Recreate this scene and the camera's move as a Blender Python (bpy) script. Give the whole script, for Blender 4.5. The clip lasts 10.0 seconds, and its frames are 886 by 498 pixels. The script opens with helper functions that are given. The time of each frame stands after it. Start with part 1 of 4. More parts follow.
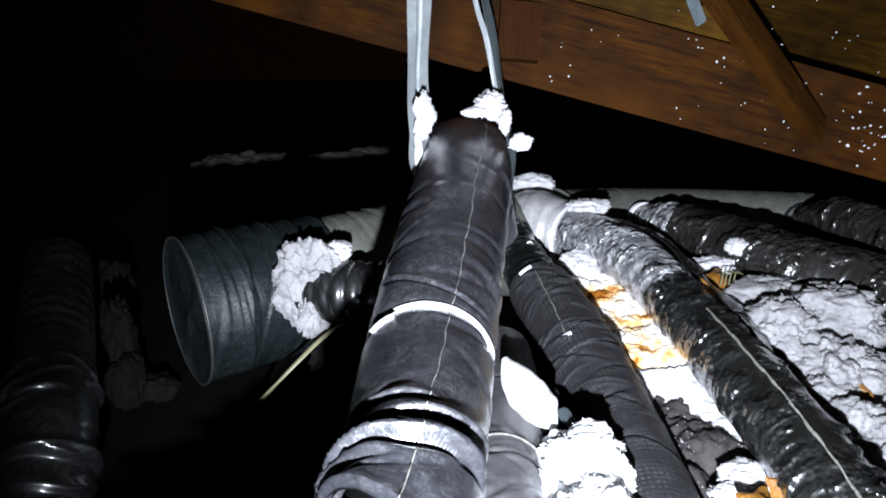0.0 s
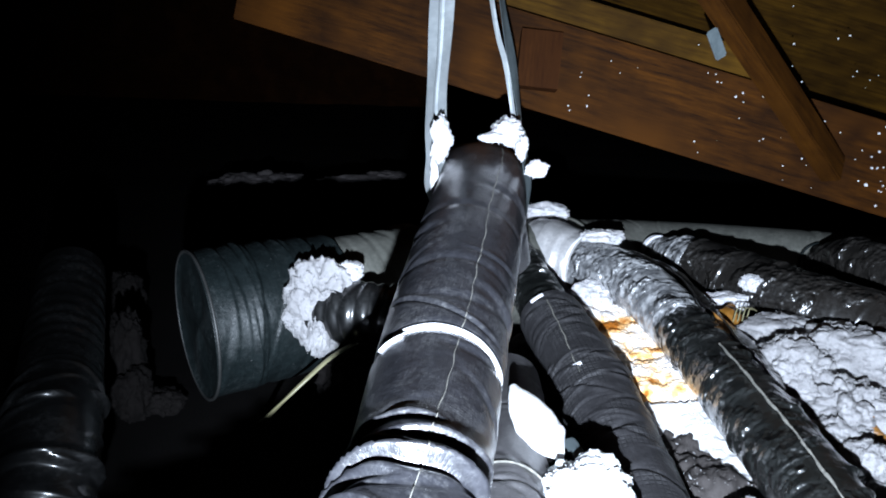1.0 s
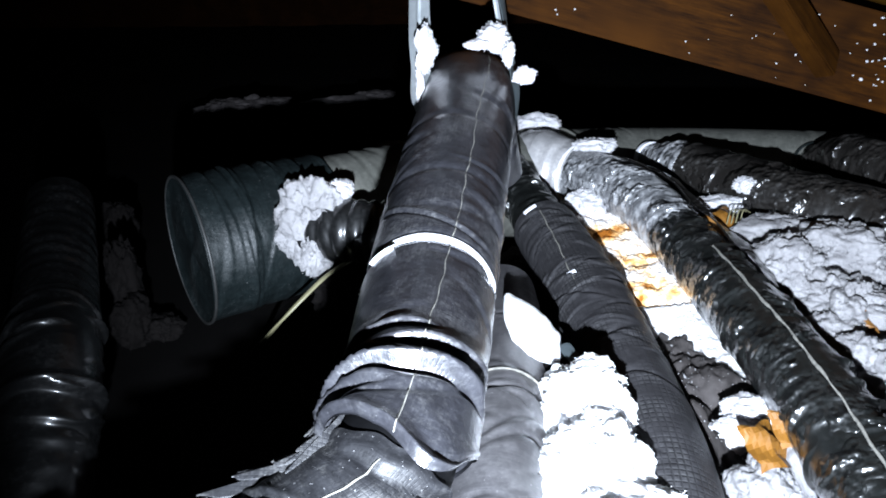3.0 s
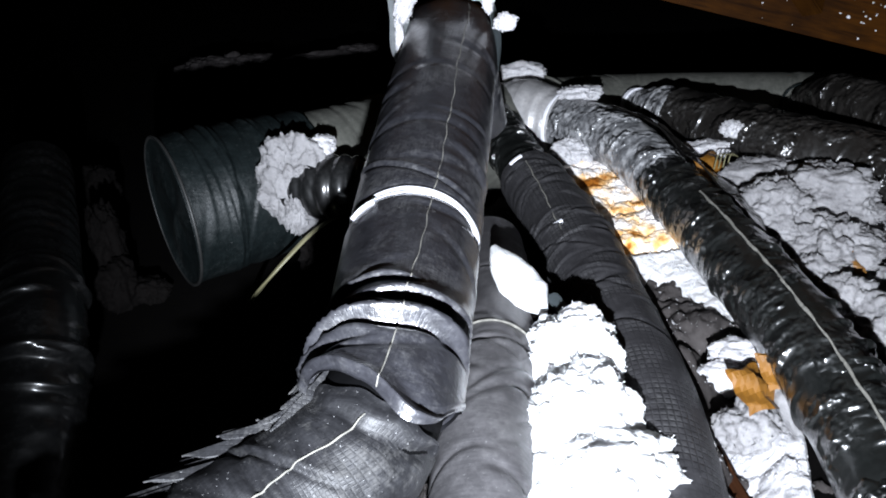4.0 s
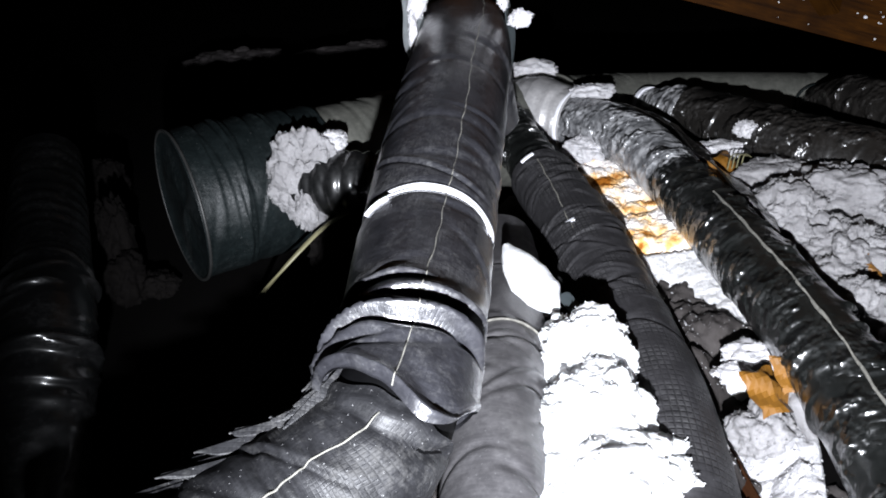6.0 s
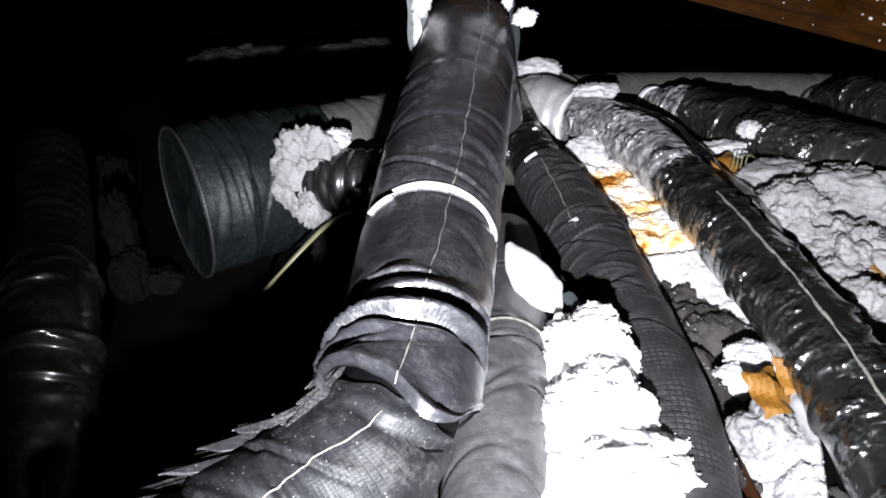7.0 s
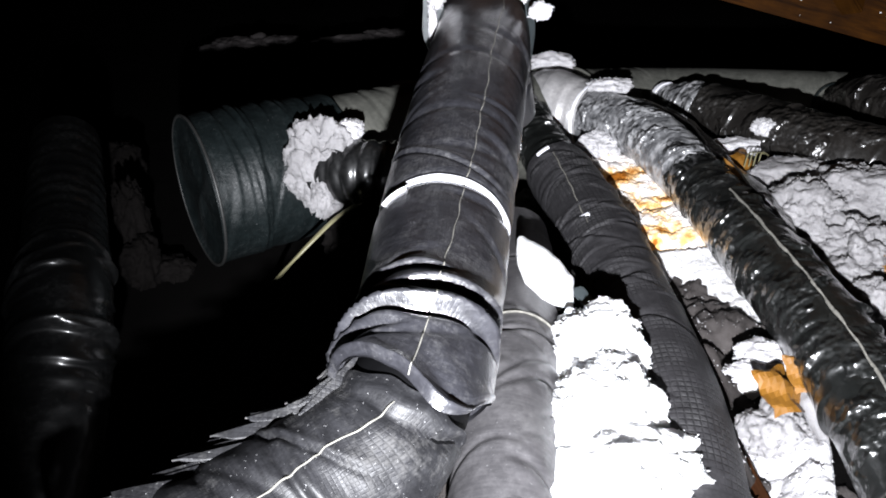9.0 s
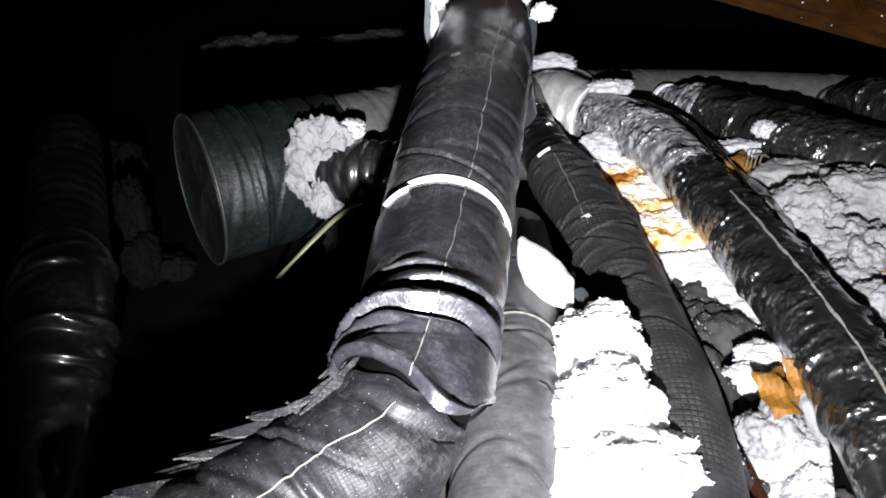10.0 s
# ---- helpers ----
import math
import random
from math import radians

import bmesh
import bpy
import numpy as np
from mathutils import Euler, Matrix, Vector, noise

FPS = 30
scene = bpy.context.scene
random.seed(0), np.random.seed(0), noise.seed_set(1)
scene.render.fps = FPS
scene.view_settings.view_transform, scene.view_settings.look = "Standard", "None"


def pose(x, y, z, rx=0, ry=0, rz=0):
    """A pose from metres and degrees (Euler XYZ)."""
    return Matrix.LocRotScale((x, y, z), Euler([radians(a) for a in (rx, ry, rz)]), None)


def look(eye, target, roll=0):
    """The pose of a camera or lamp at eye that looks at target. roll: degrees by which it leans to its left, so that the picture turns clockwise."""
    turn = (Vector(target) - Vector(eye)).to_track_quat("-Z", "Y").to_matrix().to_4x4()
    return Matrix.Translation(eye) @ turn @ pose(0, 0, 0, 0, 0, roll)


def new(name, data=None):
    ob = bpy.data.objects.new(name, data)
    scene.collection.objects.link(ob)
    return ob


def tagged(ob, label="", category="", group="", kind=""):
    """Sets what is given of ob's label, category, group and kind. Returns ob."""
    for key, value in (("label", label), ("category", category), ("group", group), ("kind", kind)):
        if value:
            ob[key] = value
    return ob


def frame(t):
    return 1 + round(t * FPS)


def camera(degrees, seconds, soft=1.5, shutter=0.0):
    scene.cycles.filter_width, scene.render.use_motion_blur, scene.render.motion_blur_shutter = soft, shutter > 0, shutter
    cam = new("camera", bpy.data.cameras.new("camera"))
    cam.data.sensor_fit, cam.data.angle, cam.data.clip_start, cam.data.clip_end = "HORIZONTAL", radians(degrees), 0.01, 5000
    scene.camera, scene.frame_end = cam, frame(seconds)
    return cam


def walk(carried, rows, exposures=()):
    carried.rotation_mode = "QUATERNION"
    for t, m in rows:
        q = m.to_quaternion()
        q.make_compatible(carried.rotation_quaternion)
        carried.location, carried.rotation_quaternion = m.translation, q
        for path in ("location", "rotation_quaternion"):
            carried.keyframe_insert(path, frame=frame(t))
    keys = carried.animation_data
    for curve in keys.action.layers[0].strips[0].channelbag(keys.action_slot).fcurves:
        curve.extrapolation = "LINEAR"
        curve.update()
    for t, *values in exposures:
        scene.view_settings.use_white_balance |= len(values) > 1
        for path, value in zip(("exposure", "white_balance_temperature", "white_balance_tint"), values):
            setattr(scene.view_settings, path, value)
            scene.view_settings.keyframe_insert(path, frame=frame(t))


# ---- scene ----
cam = camera(58.9, 10.0, soft=1.8, shutter=0.5)
PATH = [
    (0.0, pose(-0.002, -0.033, 1.152, 72.81, -0.06, -1.25)),
    (0.5, pose(0.014, -0.031, 1.147, 73.73, 0.08, -1.18)),
    (1.0, pose(-0.001, -0.031, 1.140, 74.80, -1.91, 0.25)),
    (1.5, pose(0.010, -0.028, 1.143, 75.15, -1.98, -0.85)),
    (2.0, pose(0.014, -0.030, 1.130, 74.53, -0.98, -0.83)),
    (2.2, pose(0.015, -0.027, 1.118, 72.09, -0.28, 0.27)),
    (3.3, pose(0.013, -0.023, 1.110, 68.98, 0.45, -1.01)),
    (3.5, pose(0.000, -0.015, 1.106, 68.66, -0.42, -1.05)),
    (4.0, pose(0.032, -0.008, 1.100, 65.83, 1.76, -1.95)),
    (4.5, pose(0.029, -0.004, 1.095, 65.62, 1.70, -2.51)),
    (5.0, pose(0.024, 0.002, 1.092, 65.41, 1.29, -2.53)),
    (5.5, pose(0.017, 0.006, 1.093, 65.67, 1.47, -1.64)),
    (7.0, pose(0.013, 0.004, 1.097, 65.53, 0.97, -1.03)),
    (7.5, pose(0.007, 0.005, 1.097, 65.38, 0.60, -0.62)),
    (8.0, pose(0.009, 0.001, 1.098, 65.23, 0.66, -0.33)),
    (8.5, pose(0.007, 0.002, 1.098, 65.10, 0.49, -0.25)),
    (9.0, pose(0.003, 0.002, 1.098, 65.00, 0.31, -0.11)),
    (9.5, pose(0.001, 0.002, 1.099, 64.97, 0.13, -0.07)),
    (10.0, pose(-0.000, 0.000, 1.100, 65.00, 0.00, 0.00)),
]
walk(cam, PATH, [(0.0, 0.2, 5950, 9), (0.8, 0.22, 5700, 7), (1.5, 0.2, 5400, 4), (2.2, 0.3, 5350, 3), (3.5, 0.05, 6000, 9), (4.3, -0.5, 6100, 9), (5.5, -0.48, 6250, 10), (7.0, -0.05, 6450, 11), (10.0, -0.05, 6500, 11)])

# ---------------------------------------------------------------- light
world = bpy.data.worlds.new("attic_dark")
world.use_nodes = True
world.node_tree.nodes["Background"].inputs[0].default_value = (0.5, 0.55, 0.6, 1)
world.node_tree.nodes["Background"].inputs[1].default_value = 0.0006
scene.world = world
torch_data = bpy.data.lights.new("torch", "SPOT")
torch_data.energy = 1140
torch_data.color = (0.92, 0.945, 1.0)
torch_data.spot_size = radians(82)
torch_data.spot_blend = 1.0
torch_data.shadow_soft_size = 0.018
torch = new("torch", torch_data)
torch.matrix_world = look((0.0, -0.30, 0.80), (0.514, 2.600, 0.327))


# ---------------------------------------------------------------- materials
def nodes_of(name):
    m = bpy.data.materials.new(name)
    m.use_nodes = True
    t = m.node_tree
    return m, t, t.nodes["Principled BSDF"]


def add(t, kind, **inputs):
    n = t.nodes.new(kind)
    for k, v in inputs.items():
        n.inputs[k.replace("_", " ")].default_value = v
    return n


def ramp(t, fac, stops):
    n = t.nodes.new("ShaderNodeValToRGB")
    e = n.color_ramp.elements
    while len(e) < len(stops):
        e.new(0.5)
    for el, (p, col) in zip(e, stops):
        el.position, el.color = p, (*col, 1)
    t.links.new(fac, n.inputs[0])
    return n.outputs[0]


def mixc(t, fac, a, b, blend="MIX"):
    n = t.nodes.new("ShaderNodeMix")
    n.data_type, n.blend_type = "RGBA", blend
    for sock, v in ((n.inputs[0], fac), (n.inputs[6], a), (n.inputs[7], b)):
        if isinstance(v, bpy.types.NodeSocket):
            t.links.new(v, sock)
        else:
            sock.default_value = v if isinstance(v, (int, float)) else (*v, 1)
    return n.outputs[2]


def maths(t, op, a, b=0.0):
    n = t.nodes.new("ShaderNodeMath")
    n.operation = op
    for sock, v in ((n.inputs[0], a), (n.inputs[1], b)):
        if isinstance(v, bpy.types.NodeSocket):
            t.links.new(v, sock)
        else:
            sock.default_value = v
    return n.outputs[0]


def coords(t, which="Object"):
    return t.nodes.new("ShaderNodeTexCoord").outputs[which]


def noise_of(t, vec, scale, detail=4, rough=0.6):
    n = add(t, "ShaderNodeTexNoise", Scale=scale, Detail=detail, Roughness=rough)
    t.links.new(vec, n.inputs["Vector"])
    return n.outputs["Fac"]


def bump(t, shader, height, strength, distance):
    n = add(t, "ShaderNodeBump", Strength=strength, Distance=distance)
    t.links.new(height, n.inputs["Height"])
    t.links.new(n.outputs[0], shader.inputs["Normal"])
    t.links.new(n.outputs[0], shader.inputs["Coat Normal"])


def jacket_material(name, dark, light, rough, dust, weave=0.0, coat=0.0, crinkle=0.4, spec=0.5, scuff=1.6, cross=0.0, relief=0.006, dustcol=(0.22, 0.215, 0.21), facets=0.0, shine=0.28, mesh=430):
    """Plastic duct jacket: reinforcing scrim, grey dust, fine crinkles; facets: crumpled glossy film."""
    m, t, b = nodes_of(name)
    uv, ob = coords(t, "UV"), coords(t)
    big, fine = noise_of(t, ob, 7, 6), noise_of(t, ob, 80, 6, 0.7)
    base = mixc(t, ramp(t, noise_of(t, ob, 17, 4), [(0.48, (0, 0, 0)), (0.60, (1, 1, 1))]) if facets else big, dark, light)
    spots = ramp(t, maths(t, "MULTIPLY", fine, big), [(0.25, (0, 0, 0)), (0.42, (1, 1, 1))])
    speck = ramp(t, noise_of(t, ob, 190, 2), [(0.70, (0, 0, 0)), (0.75, (1, 1, 1))])
    streak_map = add(t, "ShaderNodeMapping", Scale=(150, 9, 1))
    t.links.new(uv, streak_map.inputs[0])
    streak = noise_of(t, streak_map.outputs[0], 1.0, 4, 0.7)
    base = mixc(t, ramp(t, streak, [(0.45, (0, 0, 0)), (0.80, (0.4, 0.4, 0.4))]), base, [min(1, v * scuff) for v in light])
    grime = ramp(t, noise_of(t, ob, 26, 8, 0.75), [(0.45, (0, 0, 0)), (0.75, (1, 1, 1))])
    base = mixc(t, maths(t, "MULTIPLY", grime, 0.6), base, [min(1, v * scuff) for v in light])
    base = mixc(t, maths(t, "MULTIPLY", spots, dust), base, dustcol)
    base = mixc(t, maths(t, "MULTIPLY", speck, dust), base, (0.45, 0.45, 0.45))
    t.links.new(base, b.inputs["Base Color"])
    r = maths(t, "ADD", rough - 0.12, maths(t, "MULTIPLY", big, 0.24))
    t.links.new(maths(t, "ADD", r, maths(t, "MULTIPLY", spots, 0.25)), b.inputs["Roughness"])
    b.inputs["Specular IOR Level"].default_value = spec
    b.inputs["Coat Weight"].default_value = coat
    b.inputs["Coat Roughness"].default_value = shine
    sep = t.nodes.new("ShaderNodeSeparateXYZ")
    t.links.new(uv, sep.inputs[0])
    height = maths(t, "MULTIPLY", noise_of(t, ob, 34, 5, 0.6), crinkle)
    height = maths(t, "ADD", height, maths(t, "MULTIPLY", streak, 0.025))
    if cross:
        cm = add(t, "ShaderNodeMapping", Scale=(21, 5, 1))
        t.links.new(uv, cm.inputs[0])
        wv = noise_of(t, cm.outputs[0], 1.0, 1, 0.5)
        lull = ramp(t, noise_of(t, ob, 8, 3), [(0.47, (0.05, 0.05, 0.05)), (0.64, (1, 1, 1))])
        height = maths(t, "ADD", height, maths(t, "MULTIPLY", maths(t, "MULTIPLY", wv, lull), cross))
    if facets:
        mp = add(t, "ShaderNodeMapping", Scale=(15, 9, 1))
        t.links.new(uv, mp.inputs[0])
        warp = add(t, "ShaderNodeTexNoise", Scale=9.0, Detail=3.0)
        t.links.new(ob, warp.inputs["Vector"])
        vec = add(t, "ShaderNodeVectorMath")
        t.links.new(mp.outputs[0], vec.inputs[0])
        t.links.new(warp.outputs["Color"], vec.inputs[1])
        vo = add(t, "ShaderNodeTexVoronoi", Scale=1.0)
        vo.feature = "F1"
        t.links.new(vec.outputs[0], vo.inputs["Vector"])
        height = maths(t, "ADD", height, maths(t, "MULTIPLY", vo.outputs["Distance"], facets))
    if weave:
        a = maths(t, "POWER", maths(t, "ABSOLUTE", maths(t, "SINE", maths(t, "MULTIPLY", sep.outputs[0], mesh))), 10)
        c = maths(t, "POWER", maths(t, "ABSOLUTE", maths(t, "SINE", maths(t, "MULTIPLY", sep.outputs[1], mesh))), 10)
        grid = maths(t, "MULTIPLY", maths(t, "MAXIMUM", a, c), ramp(t, big, [(0.42, (0.1, 0.1, 0.1)), (0.62, (1, 1, 1))]))
        base = mixc(t, maths(t, "MULTIPLY", grid, min(0.6, 0.25 + weave)), base, [v * 0.35 for v in dark])
        t.links.new(base, b.inputs["Base Color"])
        height = maths(t, "SUBTRACT", height, maths(t, "MULTIPLY", grid, weave))
    bump(t, b, height, 0.6 if relief < 0.01 else 1.0, relief)
    return m


def fluff_material(name, lo, hi, scale=1.0, relief=0.012, soft=0.0):
    """Loose mineral wool: matte, fibrous, uneven."""
    m, t, b = nodes_of(name)
    ob = coords(t)
    a, c = noise_of(t, ob, 9 * scale, 6, 0.65), noise_of(t, ob, 90 * scale, 6, 0.75)
    col = mixc(t, maths(t, "MULTIPLY", a, maths(t, "ADD", c, 0.45)), lo, hi)
    t.links.new(col, b.inputs["Base Color"])
    b.inputs["Roughness"].default_value = 1.0
    b.inputs["Specular IOR Level"].default_value = 0.05
    h = maths(t, "ADD", noise_of(t, ob, 60 * scale, 8, 0.8), maths(t, "MULTIPLY", noise_of(t, ob, 170 * scale, 4, 0.8), 0.6))
    bump(t, b, h, 0.75, relief)
    b.inputs["Subsurface Weight"].default_value = soft
    b.inputs["Subsurface Radius"].default_value = (0.02, 0.019, 0.018)
    b.inputs["Subsurface Scale"].default_value = 1.0
    return m


def orange_wool():
    """White wool soaked through with orange in patches."""
    m, t, b = nodes_of("wool_orange")
    ob = coords(t)
    n = noise_of(t, ob, 6.5, 5, 0.6)
    col = ramp(t, n, [(0.36, (0.30, 0.10, 0.012)), (0.42, (0.80, 0.46, 0.17)), (0.47, (0.88, 0.68, 0.46)), (0.53, (0.88, 0.84, 0.81))])
    vein = ramp(t, noise_of(t, ob, 14, 5, 0.65), [(0.465, (0, 0, 0)), (0.49, (1, 1, 1)), (0.51, (1, 1, 1)), (0.535, (0, 0, 0))])
    col = mixc(t, maths(t, "MULTIPLY", vein, 0.3), col, (0.22, 0.07, 0.01))
    t.links.new(col, b.inputs["Base Color"])
    b.inputs["Roughness"].default_value = 1.0
    b.inputs["Specular IOR Level"].default_value = 0.05
    bump(t, b, maths(t, "ADD", noise_of(t, ob, 60, 8, 0.8), n), 0.4, 0.006)
    return m


def wood_material(name, dark, light, rough=0.75, stretch=(1.2, 14, 14)):
    m, t, b = nodes_of(name)
    ob = coords(t)
    mp = add(t, "ShaderNodeMapping", Scale=stretch)
    t.links.new(ob, mp.inputs[0])
    grain, stain = noise_of(t, mp.outputs[0], 5, 8, 0.7), noise_of(t, ob, 3.2, 4)
    col = ramp(t, grain, [(0.3, dark), (0.72, light)])
    blot = ramp(t, stain, [(0.40, (0, 0, 0)), (0.62, (1, 1, 1))])
    col = mixc(t, maths(t, "MULTIPLY", blot, 0.72), col, dark, "MIX")
    pale = ramp(t, noise_of(t, ob, 1.7, 3), [(0.50, (0, 0, 0)), (0.66, (1, 1, 1))])
    col = mixc(t, maths(t, "MULTIPLY", pale, 0.4), col, [min(1, v * 1.5) for v in light])
    t.links.new(col, b.inputs["Base Color"])
    b.inputs["Roughness"].default_value = rough
    b.inputs["Specular IOR Level"].default_value = 0.04
    bump(t, b, grain, 0.25, 0.003)
    return m


def metal_material(name, dark, light, rough=0.4, metallic=0.9, scale=12):
    m, t, b = nodes_of(name)
    ob = coords(t)
    a = noise_of(t, ob, scale, 6, 0.7)
    t.links.new(mixc(t, a, dark, light), b.inputs["Base Color"])
    b.inputs["Metallic"].default_value = metallic
    t.links.new(maths(t, "ADD", rough - 0.12, maths(t, "MULTIPLY", a, 0.3)), b.inputs["Roughness"])
    bump(t, b, noise_of(t, ob, 60, 5), 0.25, 0.002)
    return m


def plain(name, col, rough, metallic=0.0, coat=0.0, scale=40, vary=0.35):
    m, t, b = nodes_of(name)
    ob = coords(t)
    n = noise_of(t, ob, scale, 5)
    t.links.new(mixc(t, n, [v * (1 - vary) for v in col], [min(1, v * (1 + vary)) for v in col]), b.inputs["Base Color"])
    b.inputs["Roughness"].default_value, b.inputs["Metallic"].default_value = rough, metallic
    b.inputs["Coat Weight"].default_value = coat
    bump(t, b, n, 0.3, 0.002)
    return m


JACKET = jacket_material("jacket_black_scrim", (0.0065, 0.0065, 0.008), (0.020, 0.020, 0.023), 0.33, 0.14, weave=0.06, crinkle=0.5, relief=0.007, scuff=1.9, spec=0.6, coat=0.7, shine=0.24, mesh=420)
JACKET_OLD = jacket_material("jacket_worn_scrim", (0.002, 0.002, 0.0025), (0.010, 0.010, 0.011), 0.52, 0.4, weave=0.12, crinkle=0.5, spec=0.26, scuff=2.6, mesh=480, dustcol=(0.085, 0.083, 0.08))
JACKET_DULL = jacket_material("jacket_dull_grey", (0.0105, 0.010, 0.0108), (0.028, 0.027, 0.0288), 0.50, 0.10, weave=0.5, crinkle=0.4, spec=0.38, mesh=205)
JACKET_SMOOTH = jacket_material("jacket_smooth_grey", (0.022, 0.0215, 0.023), (0.070, 0.067, 0.069), 0.36, 0.3, crinkle=0.3, dustcol=(0.12, 0.118, 0.115), spec=0.45)
FILM_SLEEK = jacket_material("film_sleek_black", (0.002, 0.0023, 0.0022), (0.006, 0.0066, 0.0062), 0.36, 0.02, coat=1.0, crinkle=0.10, cross=2.6, relief=0.014, shine=0.20)
FILM_RINGED = jacket_material("film_ringed_black", (0.0012, 0.0013, 0.0014), (0.0036, 0.0037, 0.0038), 0.45, 0.02, coat=1.0, crinkle=0.05, cross=0.25, relief=0.006, shine=0.2, spec=0.2)
FILM_GREY = jacket_material("film_clear_over_grey", (0.055, 0.056, 0.059), (0.27, 0.27, 0.275), 0.3, 0.05, coat=1.0, crinkle=0.2, cross=3.2, facets=0.5, relief=0.016, shine=0.22, scuff=1.3)
TRUNK = jacket_material("trunk_wrap_green_grey", (0.0022, 0.0034, 0.0036), (0.0064, 0.0090, 0.0093), 0.42, 0.12, crinkle=0.9, spec=0.25, dustcol=(0.07, 0.08, 0.08))
TRUNK_DUSTY = jacket_material("trunk_wrap_dusty", (0.034, 0.036, 0.031), (0.094, 0.093, 0.081), 0.5, 0.4, crinkle=0.4, dustcol=(0.10, 0.098, 0.085))
THREAD = plain("seam_thread", (0.12, 0.115, 0.10), 0.8, scale=90, vary=1.0)
TAPE = plain("silver_tape", (0.72, 0.72, 0.76), 0.38, metallic=0.1, scale=60, vary=0.15)
WOOL = fluff_material("wool_white", (0.26, 0.25, 0.26), (0.70, 0.69, 0.70), 1.0, 0.006, soft=0.3)
# loose fill in near-black: shadow of the gaps between clumps, put into colour
WOOL_GAPS = fluff_material("wool_gap_shade", (0.010, 0.008, 0.007), (0.075, 0.068, 0.066), 0.8, 0.006)
WOOL_MID = fluff_material("wool_mid", (0.10, 0.096, 0.097), (0.42, 0.41, 0.415), 1.0, 0.008, soft=0.2)
# white wool with the dimness of the far end put into its colour
WOOL_FAR_DIM = fluff_material("wool_far_dim", (0.015, 0.013, 0.012), (0.12, 0.108, 0.108))
WOOL_ORANGE = orange_wool()
# the same wool, blackened to stand for missing torchlight
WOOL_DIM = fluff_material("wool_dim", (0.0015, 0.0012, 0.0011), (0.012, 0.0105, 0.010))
WOOL_BED = fluff_material("wool_bed_white", (0.36, 0.35, 0.35), (0.78, 0.77, 0.77), 0.7, 0.008, soft=0.4)
FLEECE = fluff_material("fleece_white", (0.50, 0.50, 0.51), (0.84, 0.84, 0.84), 0.7, 0.010, soft=0.4)
WOOD = wood_material("beam_wood", (0.0040, 0.0012, 0.0001), (0.036, 0.0120, 0.0006))
WOOD_DARK = wood_material("block_wood", (0.010, 0.003, 0.0006), (0.024, 0.008, 0.0015))
DECK = wood_material("deck_wood", (0.0045, 0.0019, 0.0002), (0.036, 0.0172, 0.0011))
JOIST = wood_material("joist_wood", (0.014, 0.005, 0.002), (0.06, 0.023, 0.009))
STEEL = metal_material("galvanised_strap", (0.24, 0.265, 0.275), (0.46, 0.48, 0.49), 0.45, 0.6, 30)
# flat black without sheen, stands for shade under the jacket hem
GAP_BLACK = plain("gap_black", (0.0016, 0.0016, 0.0018), 0.7, scale=30, vary=0.5)
GAP_BLACK.node_tree.nodes["Principled BSDF"].inputs["Specular IOR Level"].default_value = 0.04
RIM = metal_material("dull_rim", (0.012, 0.013, 0.013), (0.06, 0.06, 0.058), 0.45, 0.5)
FILM_PALE = jacket_material("film_pale_dusty", (0.13, 0.13, 0.13), (0.32, 0.31, 0.31), 0.3, 0.3, coat=0.6, crinkle=0.8, scuff=1.1, dustcol=(0.55, 0.53, 0.52))
FILM_BROWN = jacket_material("film_glossy_brown_black", (0.005, 0.0046, 0.0043), (0.011, 0.0098, 0.0087), 0.34, 0.03, coat=1.0, crinkle=0.1, cross=2.4, relief=0.014, shine=0.23, spec=0.2)
STEEL_TEAL = metal_material("dull_strap_face", (0.035, 0.046, 0.050), (0.11, 0.13, 0.137), 0.5, 0.5, 30)
LEDGER = wood_material("ledger_wood", (0.009, 0.0037, 0.0002), (0.046, 0.0225, 0.0014))
RAFTER = wood_material("rafter_wood", (0.008, 0.0026, 0.0002), (0.038, 0.0135, 0.0009))
NEAR_BLACK = fluff_material("near_black_fluff", (0.001, 0.0009, 0.0009), (0.004, 0.0033, 0.003))
CABLE = plain("cable_sheath", (0.15, 0.14, 0.078), 0.45, scale=90, vary=0.25)
KRAFT = plain("orange_facing", (0.14, 0.06, 0.006), 0.5, scale=14, vary=0.6)


# ---------------------------------------------------------------- mesh helpers
def mesh_from(name, verts, faces, material, uvs=None, smooth=True):
    me = bpy.data.meshes.new(name)
    me.from_pydata([tuple(v) for v in verts], [], faces)
    me.materials.append(material)
    if smooth:
        me.polygons.foreach_set("use_smooth", [True] * len(me.polygons))
    if uvs is not None:
        layer = me.uv_layers.new(name="UVMap")
        idx = np.empty(len(me.loops), dtype=np.int32)
        me.loops.foreach_get("vertex_index", idx)
        layer.data.foreach_set("uv", np.asarray(uvs, dtype=np.float32)[idx].ravel())
    me.update()
    return me


def part_mesh(name, me, parent, label=""):
    ob = new(name, me)
    ob.parent = parent
    return tagged(ob, label)


def part(name, bm, material, parent, label="", smooth=False):
    me = bpy.data.meshes.new(name)
    bm.to_mesh(me)
    bm.free()
    me.materials.append(material)
    if smooth:
        me.polygons.foreach_set("use_smooth", [True] * len(me.polygons))
    return part_mesh(name, me, parent, label)


def thing(name, label, category, at=(0, 0, 0), group=""):
    ob = new(name)
    ob.location = at
    ob.empty_display_size = 0.1
    return tagged(ob, label, category, group)


def rel(points, at):
    return [tuple(np.subtract(p, at)) for p in points]


